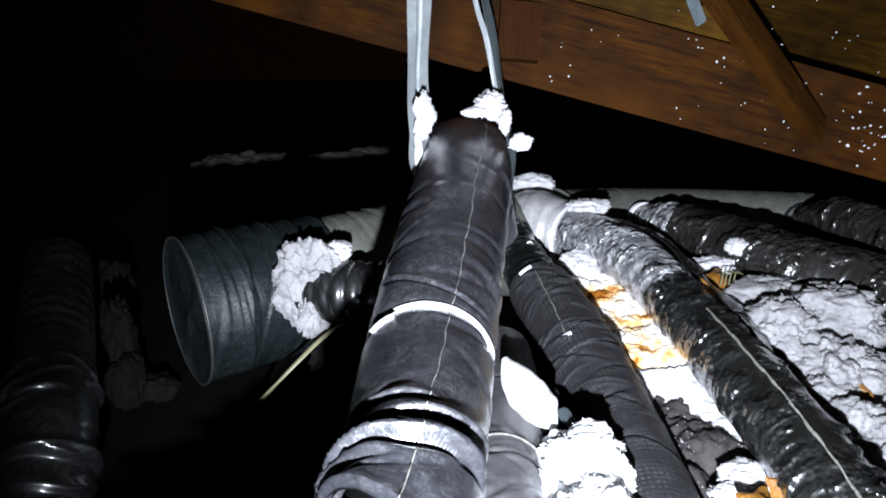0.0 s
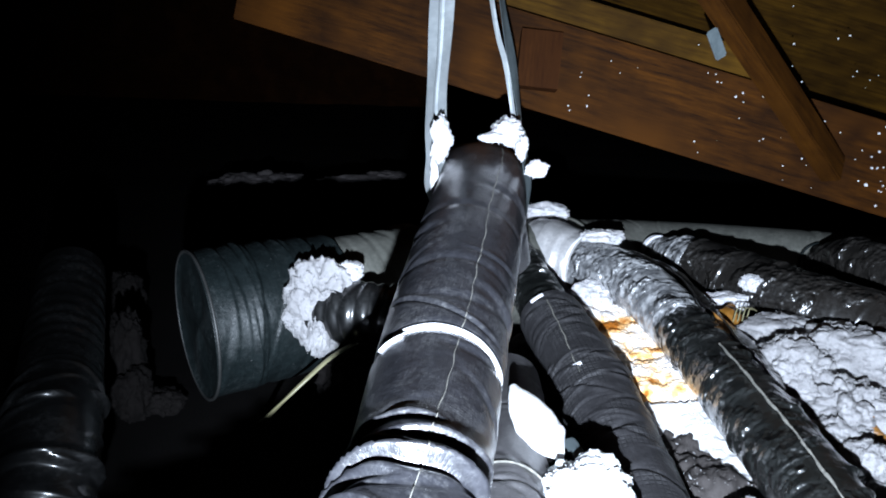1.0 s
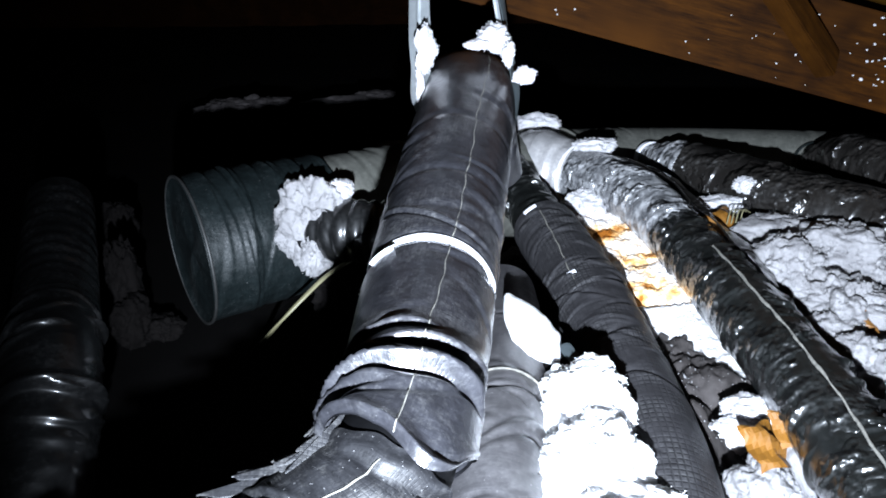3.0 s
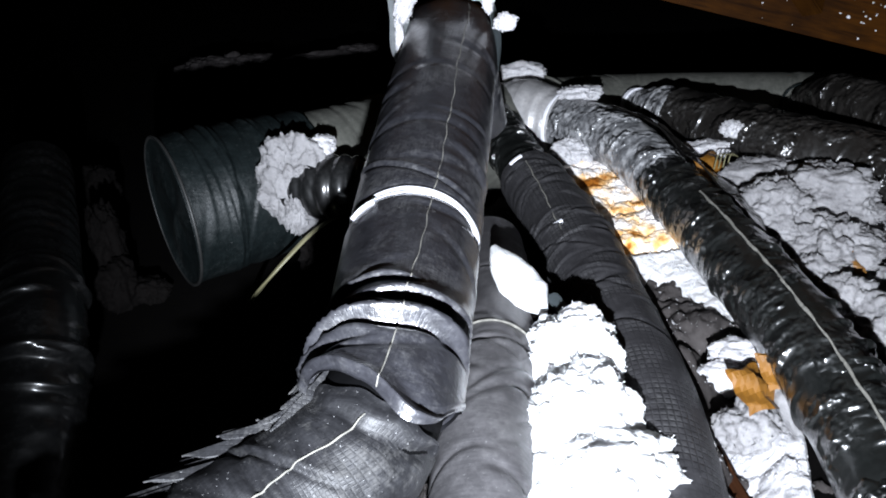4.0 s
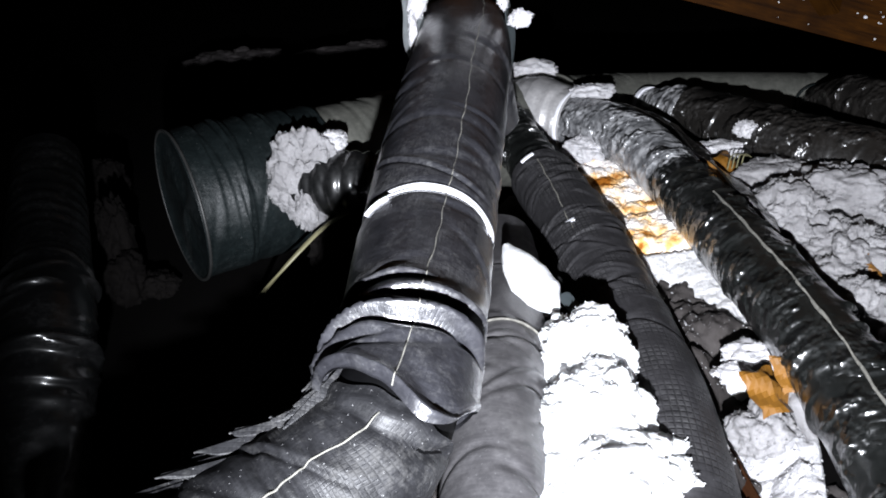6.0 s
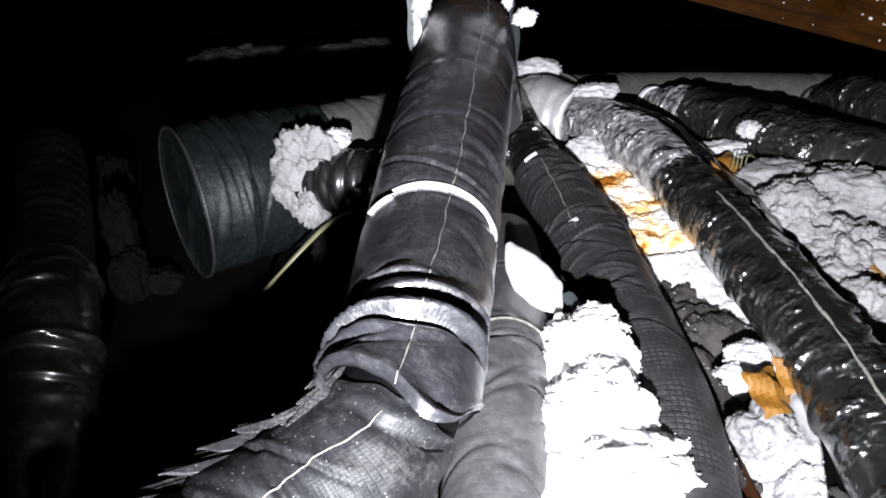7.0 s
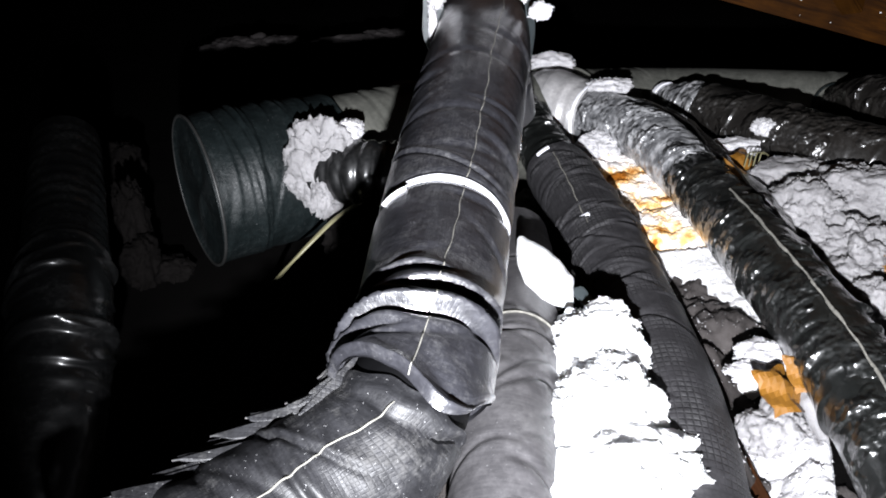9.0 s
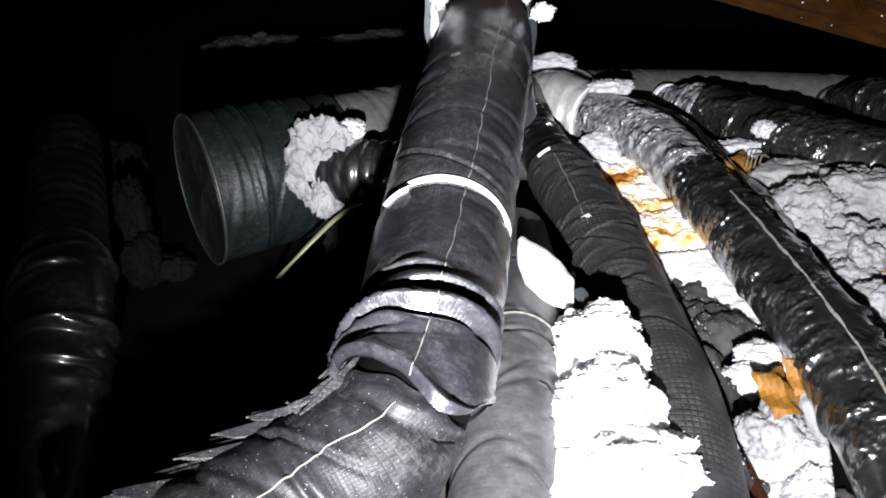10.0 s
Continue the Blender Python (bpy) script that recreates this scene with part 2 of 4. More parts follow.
def spline(points, step):
    """Points and running length along a smooth curve through the control points."""
    p = np.array(points, float)
    p = np.vstack([2 * p[0] - p[1], p, 2 * p[-1] - p[-2]])
    out = []
    for i in range(1, len(p) - 2):
        k = max(2, int(np.linalg.norm(p[i + 1] - p[i]) / step))
        u = (np.arange(k) / k)[:, None]
        a, b, c, d = p[i - 1], p[i], p[i + 1], p[i + 2]
        out.append(0.5 * (2 * b + (c - a) * u + (2 * a - 5 * b + 4 * c - d) * u ** 2 + (3 * b - a - 3 * c + d) * u ** 3))
    out.append(p[-2][None])
    out = np.vstack(out)
    s = np.concatenate([[0], np.cumsum(np.linalg.norm(np.diff(out, axis=0), axis=1))])
    return out, s


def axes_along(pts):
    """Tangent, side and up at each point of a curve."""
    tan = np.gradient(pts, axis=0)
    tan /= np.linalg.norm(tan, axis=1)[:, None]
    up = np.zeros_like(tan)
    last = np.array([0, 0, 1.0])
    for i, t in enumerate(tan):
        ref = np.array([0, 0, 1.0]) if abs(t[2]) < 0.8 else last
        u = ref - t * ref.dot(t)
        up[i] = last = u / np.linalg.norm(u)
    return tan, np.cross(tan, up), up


def hash_noise(x, y, seed):
    """Smooth value noise on numpy arrays."""
    xi, yi = np.floor(x).astype(int), np.floor(y).astype(int)
    fx, fy = x - xi, y - yi
    fx, fy = fx * fx * (3 - 2 * fx), fy * fy * (3 - 2 * fy)

    def h(a, b):
        n = np.sin(a * 127.1 + b * 311.7 + seed * 74.7) * 43758.5453
        return n - np.floor(n)
    return (h(xi, yi) * (1 - fx) + h(xi + 1, yi) * fx) * (1 - fy) + (h(xi, yi + 1) * (1 - fx) + h(xi + 1, yi + 1) * fx) * fy


def fbm(x, y, seed, octaves=4):
    v, a = 0.0, 0.5
    for k in range(octaves):
        v = v + a * hash_noise(x * 2 ** k, y * 2 ** k, seed + k)
        a *= 0.5
    return v


def noise3(p, seed):
    """Smooth value noise in space; p is an array of points."""
    i = np.floor(p).astype(int)
    f = p - i
    f = f * f * (3 - 2 * f)
    out = 0.0
    for dx in (0, 1):
        for dy in (0, 1):
            for dz in (0, 1):
                n = np.sin((i[:, 0] + dx) * 127.1 + (i[:, 1] + dy) * 311.7 + (i[:, 2] + dz) * 74.7 + seed * 19.3) * 43758.5453
                w = (f[:, 0] if dx else 1 - f[:, 0]) * (f[:, 1] if dy else 1 - f[:, 1]) * (f[:, 2] if dz else 1 - f[:, 2])
                out = out + w * (n - np.floor(n))
    return out


def fbm3(p, seed, octaves=4, gain=0.5):
    v, a = 0.0, 0.5
    for k in range(octaves):
        v = v + a * noise3(p * 2 ** k + k * 7.3, seed + k)
        a *= gain
    return v


def puffs(p, seed, dims=3):
    """Rounded lumps packed side by side: 1 at the middle of each, falling to 0 in the creases between them."""
    i = np.floor(p).astype(int)
    best = np.full(len(p), 9.0)
    span = (-1, 0, 1)
    for dx in span:
        for dy in span:
            for dz in (span if dims == 3 else (0,)):
                c = i + np.array([dx, dy, dz])
                h = np.sin(c[:, 0] * 127.1 + c[:, 1] * 311.7 + c[:, 2] * 74.7 + seed * 19.3)
                q = np.stack([h * 43758.5453, h * 22578.1459, h * 19642.3490], -1)
                q = c + 0.15 + 0.7 * (q - np.floor(q))
                d = p - q
                if dims == 2:
                    d = d[:, :2]
                best = np.minimum(best, (d * d).sum(1))
    q = np.clip(1 - best / 0.95, 0, 1)
    return q * (1.6 - 0.6 * q)


def creases(rng, length, count, depth, width):
    """Random wrinkles across a jacket: a function of length and angle that gives the change of radius."""
    made = [(rng.uniform(0, length), rng.uniform(-3.14, 3.14), rng.uniform(0.5, 1.5), rng.uniform(-0.05, 0.05),
             depth * rng.uniform(0.4, 1.2), width * rng.uniform(0.6, 1.5)) for _ in range(count)]

    def change(s, th):
        out = np.zeros_like(s)
        for at, mid, span, skew, d, w in made:
            a = (th - mid + np.pi) % (2 * np.pi) - np.pi
            line = s - at - skew * np.sin(a) * 1.6 - 0.02 * a * a
            out += d * np.exp(-(a / span) ** 4) * (0.55 * np.exp(-((line - 1.3 * w) / w) ** 2) - np.exp(-(line / (0.7 * w)) ** 2))
        return out
    return change


def ribs(pitch, height, seed, lumps=0.006):
    """Slack crumpled film over a wire helix: sagging ribs and flat facets with sharp ridges."""
    def change(s, th):
        sh = s.shape
        p = np.stack([s.ravel() * 9, np.cos(th).ravel() * 1.3, np.sin(th).ravel() * 1.3], -1)
        m = fbm3(p, seed, 2).reshape(sh)
        ring_p = np.stack([s.ravel(), 0.11 * np.cos(th).ravel(), 0.11 * np.sin(th).ravel()], -1)
        warp = ring_p + 0.02 * np.stack([noise3(ring_p * 20 + k * 5, seed + k) for k in range(3)], -1)
        c1 = puffs(warp * np.array([24, 17, 17]), seed + 3).reshape(sh)
        c2 = puffs(warp * np.array([52, 34, 34]), seed + 4).reshape(sh)
        ph = s / pitch + th / (2 * np.pi) + 0.5 * m
        rib = 0.5 + 0.5 * np.cos(2 * np.pi * ph)
        return height * (rib - 0.5) * np.clip(3.0 * m - 0.7, 0.05, 1.1) - lumps * (1.15 * c1 + 0.5 * c2 - 0.9) + lumps * 1.4 * (m - 0.4)
    return change


def slack(seed, length, count, h, pitch=0.0, towards=1, arc=0.5):
    """Short slack wrinkles of film, each with one steep flank; pitch: gathered over the turns of a wire helix."""
    g = np.random.default_rng(seed)
    made = []
    for k in range(count):
        at = g.uniform(0, length)
        if pitch:
            at = round(at / pitch) * pitch + g.normal(0, 0.12 * pitch)
        made.append((at, h * g.uniform(0.35, 1.25), g.uniform(0.012, 0.034), g.uniform(-1.9, 1.9), arc * g.uniform(0.5, 1.7), g.normal(0, 0.018)))

    def change(s, th):
        out = np.zeros_like(s)
        for at, hh, w, mid, span, skew in made:
            a = (th - mid + np.pi) % (2 * np.pi) - np.pi
            x = (at - s) * towards + skew * a + 0.008 * np.sin(a * 3 + at * 50)
            out += hh * np.where(x > 0, np.exp(-x / w), np.exp(-(x / 0.0045) ** 2)) * np.exp(-(a / span) ** 4)
        return out
    return change


def tube(points, radii, changes=(), step=0.008, around=72, flat=1.0, slide=None):
    """Vertices, faces and UVs of a hose through the control points."""
    pts, s = spline(points, step)
    ctrl = np.linspace(0, 1, len(radii))
    r = np.interp(np.linspace(0, 1, len(pts)), ctrl, radii)
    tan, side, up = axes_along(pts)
    th = np.linspace(-np.pi, np.pi, around, endpoint=False)
    S, TH = np.meshgrid(s, th, indexing="ij")
    R = np.repeat(r[:, None], around, 1)
    for ch in changes:
        R = R + ch(S, TH)
    V = pts[:, None] + (R * np.sin(TH))[..., None] * side[:, None] + (R * np.cos(TH) * flat)[..., None] * up[:, None]
    if slide:
        V = V + slide(S, TH)[..., None] * tan[:, None]
    n = len(pts)
    idx = np.arange(n * around).reshape(n, around)
    nx = np.roll(idx, -1, axis=1)
    F = np.stack([idx[:-1], nx[:-1], nx[1:], idx[1:]], axis=-1).reshape(-1, 4)
    UV = np.stack([S, TH * r.mean()], axis=-1).reshape(-1, 2)
    return V.reshape(-1, 3), F.tolist(), UV


def hose(name, parent, points, radii, material, changes=(), label="", smooth=True, **kw):
    v, f, uv = tube(points, radii, changes, **kw)
    return part_mesh(name, mesh_from(name, v, f, material, uv, smooth), parent, label)


def ring(name, parent, points, at, width, radius, material, changes=(), label="", proud=0.003, around=72, cut=None):
    """A band of tape, a collar or a rim round a hose, from at to at + width along its curve. cut: the angles that it spans."""
    pts, s = spline(points, 0.004)
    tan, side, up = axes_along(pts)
    keep = np.where((s >= at) & (s <= at + width))[0]
    th = np.linspace(-np.pi, np.pi, around, endpoint=False) if cut is None else np.linspace(cut[0], cut[1], around)
    V, F = [], []
    rows = [(k, proud) for k in keep] + [(k, -0.004) for k in keep[::-1]]
    for k, pr in rows:
        S = np.full(around, s[k])
        R = np.full(around, radius) + pr
        for ch in changes:
            R = R + ch(S, th)
        V.append(pts[k] + (R * np.sin(th))[:, None] * side[k] + (R * np.cos(th))[:, None] * up[k])
    n = len(rows)
    last = around if cut is None else around - 1
    for i in range(n):
        for j in range(last):
            a, b = i, (i + 1) % n
            F.append((a * around + j, a * around + (j + 1) % around, b * around + (j + 1) % around, b * around + j))
    uv = [(i * 0.004, j * 0.01) for i in range(n) for j in range(around)]
    return part_mesh(name, mesh_from(name, np.vstack(V), F, material, uv), parent, label)


def blob_template(sub, rng_seed):
    bm = bmesh.new()
    bmesh.ops.create_icosphere(bm, subdivisions=sub, radius=1)
    v = np.array([x.co for x in bm.verts])
    f = [[x.index for x in p.verts] for p in bm.faces]
    bm.free()
    return v, f


ICO = {k: blob_template(k, 0) for k in (1, 2, 4, 5, 6)}


def lumps(rng, centres, sizes, sub=2, rough=0.35, flat=0.8):
    """One vertex and face list of many uneven tufts."""
    tv, tf = ICO[sub]
    V, F = [], []
    for c, r in zip(centres, sizes):
        q = Euler((rng.uniform(0, 6), rng.uniform(0, 6), rng.uniform(0, 6))).to_matrix()
        off = rng.uniform(0, 50)
        d = 1 + rough * (fbm(tv[:, 0] * 1.7 + off, tv[:, 1] * 1.7 + tv[:, 2] * 2.3, 3, 3) * 2.2 - 1) * 1.4
        w = (tv * d[:, None] * np.array([1, rng.uniform(0.6, 1.0), rng.uniform(0.5, 0.9)])) @ np.array(q).T
        w[:, 2] *= flat
        base = len(V) * len(tv)
        V.append(w * r + np.array(c))
        F += [[i + base for i in p] for p in tf]
    return np.vstack(V), F


def bits(points, normals, sizes, seed):
    """Tiny ragged tufts, one at each point, as one vertex and face list."""
    g = np.random.default_rng(seed)
    n = len(points)
    t = g.normal(size=(n, 3))
    a = t - normals * (t * normals).sum(1)[:, None]
    a /= np.linalg.norm(a, axis=1)[:, None] + 1e-9
    b = np.cross(normals, a)
    j = g.uniform(0.45, 1.3, size=(n, 6))
    z = np.asarray(sizes)[:, None]
    lean = a * g.normal(0, 0.5, size=(n, 1)) + b * g.normal(0, 0.5, size=(n, 1))
    P = [points + a * z * j[:, :1], points + b * z * j[:, 1:2], points - a * z * j[:, 2:3], points - b * z * j[:, 3:4],
         points + (normals + lean) * z * j[:, 4:5] * (1.1 + 1.2 * (g.random((n, 1)) < 0.08)), points - normals * z * j[:, 5:6]]
    V = np.stack(P, 1).reshape(-1, 3)
    tri = np.array([(0, 1, 4), (1, 2, 4), (2, 3, 4), (3, 0, 4), (1, 0, 5), (2, 1, 5), (3, 2, 5), (0, 3, 5)])
    F = (tri[None] + 6 * np.arange(n)[:, None, None]).reshape(-1, 3)
    return V, F.tolist()


def clump(name, label, at, size, count, rng, material=None, tuft=0.3, stretch=(1, 1, 0.7), sub=5, rough=0.45, ragged=0.0):
    """A torn clump of wool: one lumpy, ragged mesh."""
    tv, tf = ICO[6 if size > 0.075 else 5 if size > 0.025 else 4]
    off = np.array([rng.uniform(0, 60) for _ in range(3)])
    seed = rng.randrange(1000)
    warp = tv + 0.25 * (np.stack([fbm3(tv * 2.3 + off + k * 9, seed + k, 2) for k in range(3)], -1) - 0.4)
    r = 0.45 + 2.1 * rough * (fbm3(warp * 1.6 + off, seed, 3) - 0.3) + 0.7 * rough * puffs(warp * 2.8 + off, seed + 5)
    r = np.maximum(r, 0.12) + 0.30 * rough * puffs(warp * 6 + off, seed + 9) + 0.10 * rough * puffs(warp * 13 + off, seed + 13)
    r = r + 0.24 * rough * (fbm3(tv * 20 + off, seed + 11, 4, 0.7) - 0.4)
    r = r + ragged * 3.0 * np.clip(fbm3(warp * 5.5 + off, seed + 21, 3) - 0.5, 0, 1)
    v = tv * (r * size)[:, None] * np.array(stretch)
    ob = new(name, mesh_from(name, v, tf, material or WOOL))
    ob.location = at
    tagged(ob, label, "insulation")
    g = np.random.default_rng(seed)
    k = g.integers(0, len(tv), int(300 + 9000 * size * max(stretch)))
    nrm = tv[k] / np.array(stretch)
    nrm /= np.linalg.norm(nrm, axis=1)[:, None]
    spread = 1 + np.abs(g.normal(0, 1, (len(k), 1))) * 0.02
    bv, bf = bits(v[k] * spread, nrm, (0.0008 + 0.0030 * g.random(len(k)) ** 2.5) * (1 + size), seed)
    fz = part_mesh("fuzz", mesh_from("fuzz", bv, bf, material or WOOL), ob)
    tagged(fz, kind="stuff")
    return ob


def board(name, a, b, width, height, material, parent=None, label="", up=(0, 0, 1), bevel=0.004):
    """A sawn board from a to b; height along up."""
    a, b, up = Vector(a), Vector(b), Vector(up)
    t = (b - a).normalized()
    side = t.cross(up).normalized()
    u = side.cross(t).normalized()
    bm = bmesh.new()
    bmesh.ops.create_cube(bm, size=1)
    bmesh.ops.scale(bm, vec=((b - a).length, width, height), verts=bm.verts)
    bmesh.ops.bevel(bm, geom=bm.edges[:], offset=bevel, segments=2, affect="EDGES")
    me = bpy.data.meshes.new(name)
    bm.to_mesh(me)
    bm.free()
    me.materials.append(material)
    ob = new(name, me)
    m = Matrix((t, side, u)).transposed().to_4x4()
    m.translation = (a + b) / 2
    ob.matrix_world = m
    if parent:
        ob.parent = parent
    return tagged(ob, label)


# ---------------------------------------------------------------- setting
rng = random.Random(7)


def insulation_height(x, y):
    """Loose-fill insulation: low swells, clotted nodules and fine tufts; higher towards the east, gone in the west."""
    p = np.stack([x.ravel(), y.ravel(), np.zeros(x.size)], -1)
    wx = p + 0.06 * np.stack([fbm3(p * 8, 31, 2), fbm3(p * 8 + 5, 32, 2), np.zeros(len(p))], -1)
    big = 0.12 * (fbm3(p * 1.8, 5, 3) - 0.45)
    m1 = np.clip((fbm3(wx * 5.5, 11, 3) - 0.36) / 0.2, 0, 1)
    nod = 0.11 * m1 * m1 * (3 - 2 * m1) + 0.05 * (fbm3(wx * 15, 12, 3) - 0.45) * (0.4 + m1) + 0.02 * puffs(wx * 24, 13, 2) * m1 - 0.075
    fine = 0.030 * (fbm3(wx * 46, 21, 4, 0.65) - 0.45)
    h = (big + nod + fine).reshape(x.shape)
    h = h + 0.085 * np.clip((x - 1.0) / 0.45, 0, 1)
    h = h - 0.05 * np.clip((1.75 - y) / 0.3, 0, 1)
    return h - 0.03 - 0.5 * np.clip((y - 3.0) / 0.6, 0, 1) - 0.6 * np.clip((0.0 - x) / 0.5, 0, 1)


def sheet(name, x0, x1, y0, y1, step, height, material):
    xs, ys = np.arange(x0, x1 + step / 2, step), np.arange(y0, y1 + step / 2, step)
    X, Y = np.meshgrid(xs, ys, indexing="ij")
    Z = height(X, Y)
    n, k = X.shape
    idx = np.arange(n * k).reshape(n, k)
    F = np.stack([idx[:-1, :-1], idx[1:, :-1], idx[1:, 1:], idx[:-1, 1:]], axis=-1).reshape(-1, 4).tolist()
    return new(name, mesh_from(name, np.stack([X, Y, Z], -1).reshape(-1, 3), F, material))

floor = sheet("floor_insulation", -0.3, 2.6, 0.7, 3.8, 0.007, insulation_height, WOOL_GAPS)
tagged(floor, "loose-fill insulation spread over the attic floor, darkened as shade between clumps", "floor", kind="structure")
# unlit floor: the darkness outside the torch beam is in the near-black colour
subfloor = sheet("floor", -9, 9, -4, 14, 0.25, lambda x, y: -0.12 + 0.06 * fbm(x * 2, y * 2, 2), NEAR_BLACK)
tagged(subfloor, "attic floor beyond the insulation, its darkness put into the colour", "floor", kind="structure")

# closing walls and roof, far off in the dark
for nm, a, b in (("wall_north", (-9, 14, 1.5), (9, 14, 1.5)), ("wall_south", (-9, -4, 1.5), (9, -4, 1.5)),
                 ("wall_west", (-9, -4, 1.5), (-9, 14, 1.5)), ("wall_east", (9, -4, 1.5), (9, 14, 1.5))):
    tagged(board(nm, a, b, 0.1, 3.6, WOOD_DARK), "dark bare timber end of the attic", "wall", kind="structure")
tagged(board("ceiling", (0, -4.2, 3.4), (0, 14.2, 3.4), 18.4, 0.05, WOOD_DARK, up=(0, 0, 1)), "dark timber roof underside", "ceiling", kind="structure")

# low roof framing: a deep beam, the boards of the deck above it, rafters that rise from it towards the camera
BEAM_A, BEAM_B = Vector((-0.690, 2.762, 1.316)), Vector((2.266, 2.480, 0.555))
beam = board("roof_beam", BEAM_A, BEAM_B, 0.045, 0.295, WOOD)
tagged(beam, "rough brown timber roof beam with scraps of wool", "beam", kind="structure")
ALONG = (BEAM_B - BEAM_A).normalized()
OUT = Vector((0.12, -0.86, 0.5)).normalized()
OUT = (OUT - ALONG * OUT.dot(ALONG)).normalized()
NORMAL = ALONG.cross(OUT).normalized()
NORMAL = NORMAL if NORMAL.z > 0 else -NORMAL
TOP = Vector((0, 0, 0.155))
deck = thing("roof_deck", "yellow-brown boards of the roof deck over the beam", "roof deck", BEAM_A + TOP)
tagged(deck, kind="structure")
for k in range(10):
    o = TOP + OUT * (-0.13 + 0.15 * k) + NORMAL * 0.15
    pl = board("plank", BEAM_A + o, BEAM_B + o, 0.143, 0.02, DECK, up=NORMAL)
    pl.parent = deck
    pl.matrix_parent_inverse = Matrix.Translation(BEAM_A + TOP).inverted()
lo = TOP + Vector((0, -0.035, 0.045))
tagged(board("ledger_board", BEAM_A + lo, BEAM_A + (BEAM_B - BEAM_A) * 0.575 + lo, 0.025, 0.085, LEDGER), "yellow-brown ledger board nailed along the roof beam", "board", kind="structure")
for a, b, w in (((1.266, 2.494, 0.745), (0.643, 2.087, 1.306), 0.10), ((2.072, 2.358, 0.549), (1.227, 1.953, 1.245), 0.07)):
    rise = NORMAL * 0.02
    tagged(board("rafter", Vector(a) + rise, Vector(b) + rise, w * 0.62, 0.09, RAFTER, up=NORMAL), "brown timber rafter rising from the beam", "rafter", kind="structure")
block = board("timber_block", (0.311, 2.635, 1.162), (0.297, 2.583, 0.983), 0.135, 0.05, WOOD_DARK, up=(0, -1, 0), bevel=0.001)
tagged(block, "dark square timber block nailed on the beam face", "block")
plate = board("metal_bracket", (0.707, 2.153, 1.180), (0.750, 2.172, 1.107), 0.034, 0.006, STEEL_TEAL, up=(0, -1, 0.3))
tagged(plate, "small grey metal bracket nailed to the deck", "bracket")
c, r = [], []
fr = random.Random(12)
for k in range(70):
    u = fr.choice([0.40, 0.53, 0.55, 0.62, 0.66, 0.72, 0.73, 0.74, 0.75]) + fr.gauss(0, 0.022)
    v = fr.uniform(-0.14, 0.14)
    c.append(BEAM_A + (BEAM_B - BEAM_A) * u + Vector((0, -0.027, v)))
    r.append(fr.uniform(0.002, 0.006) * (1.3 if u > 0.7 else 1))
for k in range(40):
    c.append(BEAM_A + (BEAM_B - BEAM_A) * fr.uniform(0.5, 0.85) + TOP + OUT * fr.uniform(0.03, 0.5) - NORMAL * -0.006)
    r.append(fr.uniform(0.002, 0.005))
v, f = lumps(fr, c, r, 1)
tagged(new("wool_flecks", mesh_from("wool_flecks", v, f, WOOL)), "small white flecks of wool stuck to the timbers", "insulation", kind="stuff")


def cut(points, s0, s1, n=5):
    """Control points of a stretch of a curve."""
    pts, s = spline(points, 0.01)
    at = np.linspace(s0, min(s1, s[-1]), n)
    return [tuple(np.interp(at, s, pts[:, k])[i] for k in range(3)) for i in range(n)]


def length_of(points):
    return spline(points, 0.01)[1][-1]


def lips(items):
    """Overlapping folds of a slack jacket: (length, height, tail, middle angle, half span, skew)."""
    def change(s, th):
        out = np.zeros_like(s)
        for at, h, w, mid, span, skew in items:
            a = (th - mid + np.pi) % (2 * np.pi) - np.pi
            wig = 0.016 * (fbm(a * 1.6 + at * 40, a * 0 + at * 9, 5, 1) - 0.25)
            x = s - at - skew * a - wig - 0.012 * np.cos(a)
            prof = np.where(x > 0, np.exp(-x / w), np.exp(-(x / 0.005) ** 2) - 0.5 * np.exp(-((x + 0.010) / 0.010) ** 2))
            out += h * prof * np.exp(-(np.abs(a) / span) ** 5)
        return out
    return change


# ---------------------------------------------------------------- trunk duct
TR = [(-0.772, 2.319, 0.221), (-0.435, 2.533, 0.236), (0.034, 2.894, 0.222), (0.735, 3.364, 0.151), (1.282, 3.364, 0.151), (1.996, 3.104, 0.184)]
trunk = thing("trunk_duct", "large round trunk duct in dark green-grey wrap, capped end", "duct", TR[0])
TRL = rel(TR, TR[0])
TLEN = length_of(TRL)
TRR = 0.228
trunk_cr = creases(random.Random(3), 0.6, 15, 0.0035, 0.014)
T1, T2, T3 = cut(TRL, 0, 0.46), cut(TRL, 0.45, 1.62, 6), cut(TRL, 1.60, TLEN, 6)
hose("dark_wrap", trunk, T1, [TRR + 0.010, TRR - 0.004], TRUNK, [trunk_cr, slack(70, 0.46, 22, 0.007, 0.075, arc=1.3)], around=110, step=0.004)
hose("dusty_wrap", trunk, T2, [TRR - 0.012, TRR - 0.008], TRUNK_DUSTY, [creases(random.Random(4), 1.2, 30, 0.003, 0.014)], around=110, label="wrap with a coat of pale dust")
hose("far_wrap", trunk, T3, [TRR - 0.003, 0.21], TRUNK_DUSTY, [creases(random.Random(8), 1.2, 20, 0.003, 0.014)], around=110, label="wrap with a coat of pale dust")
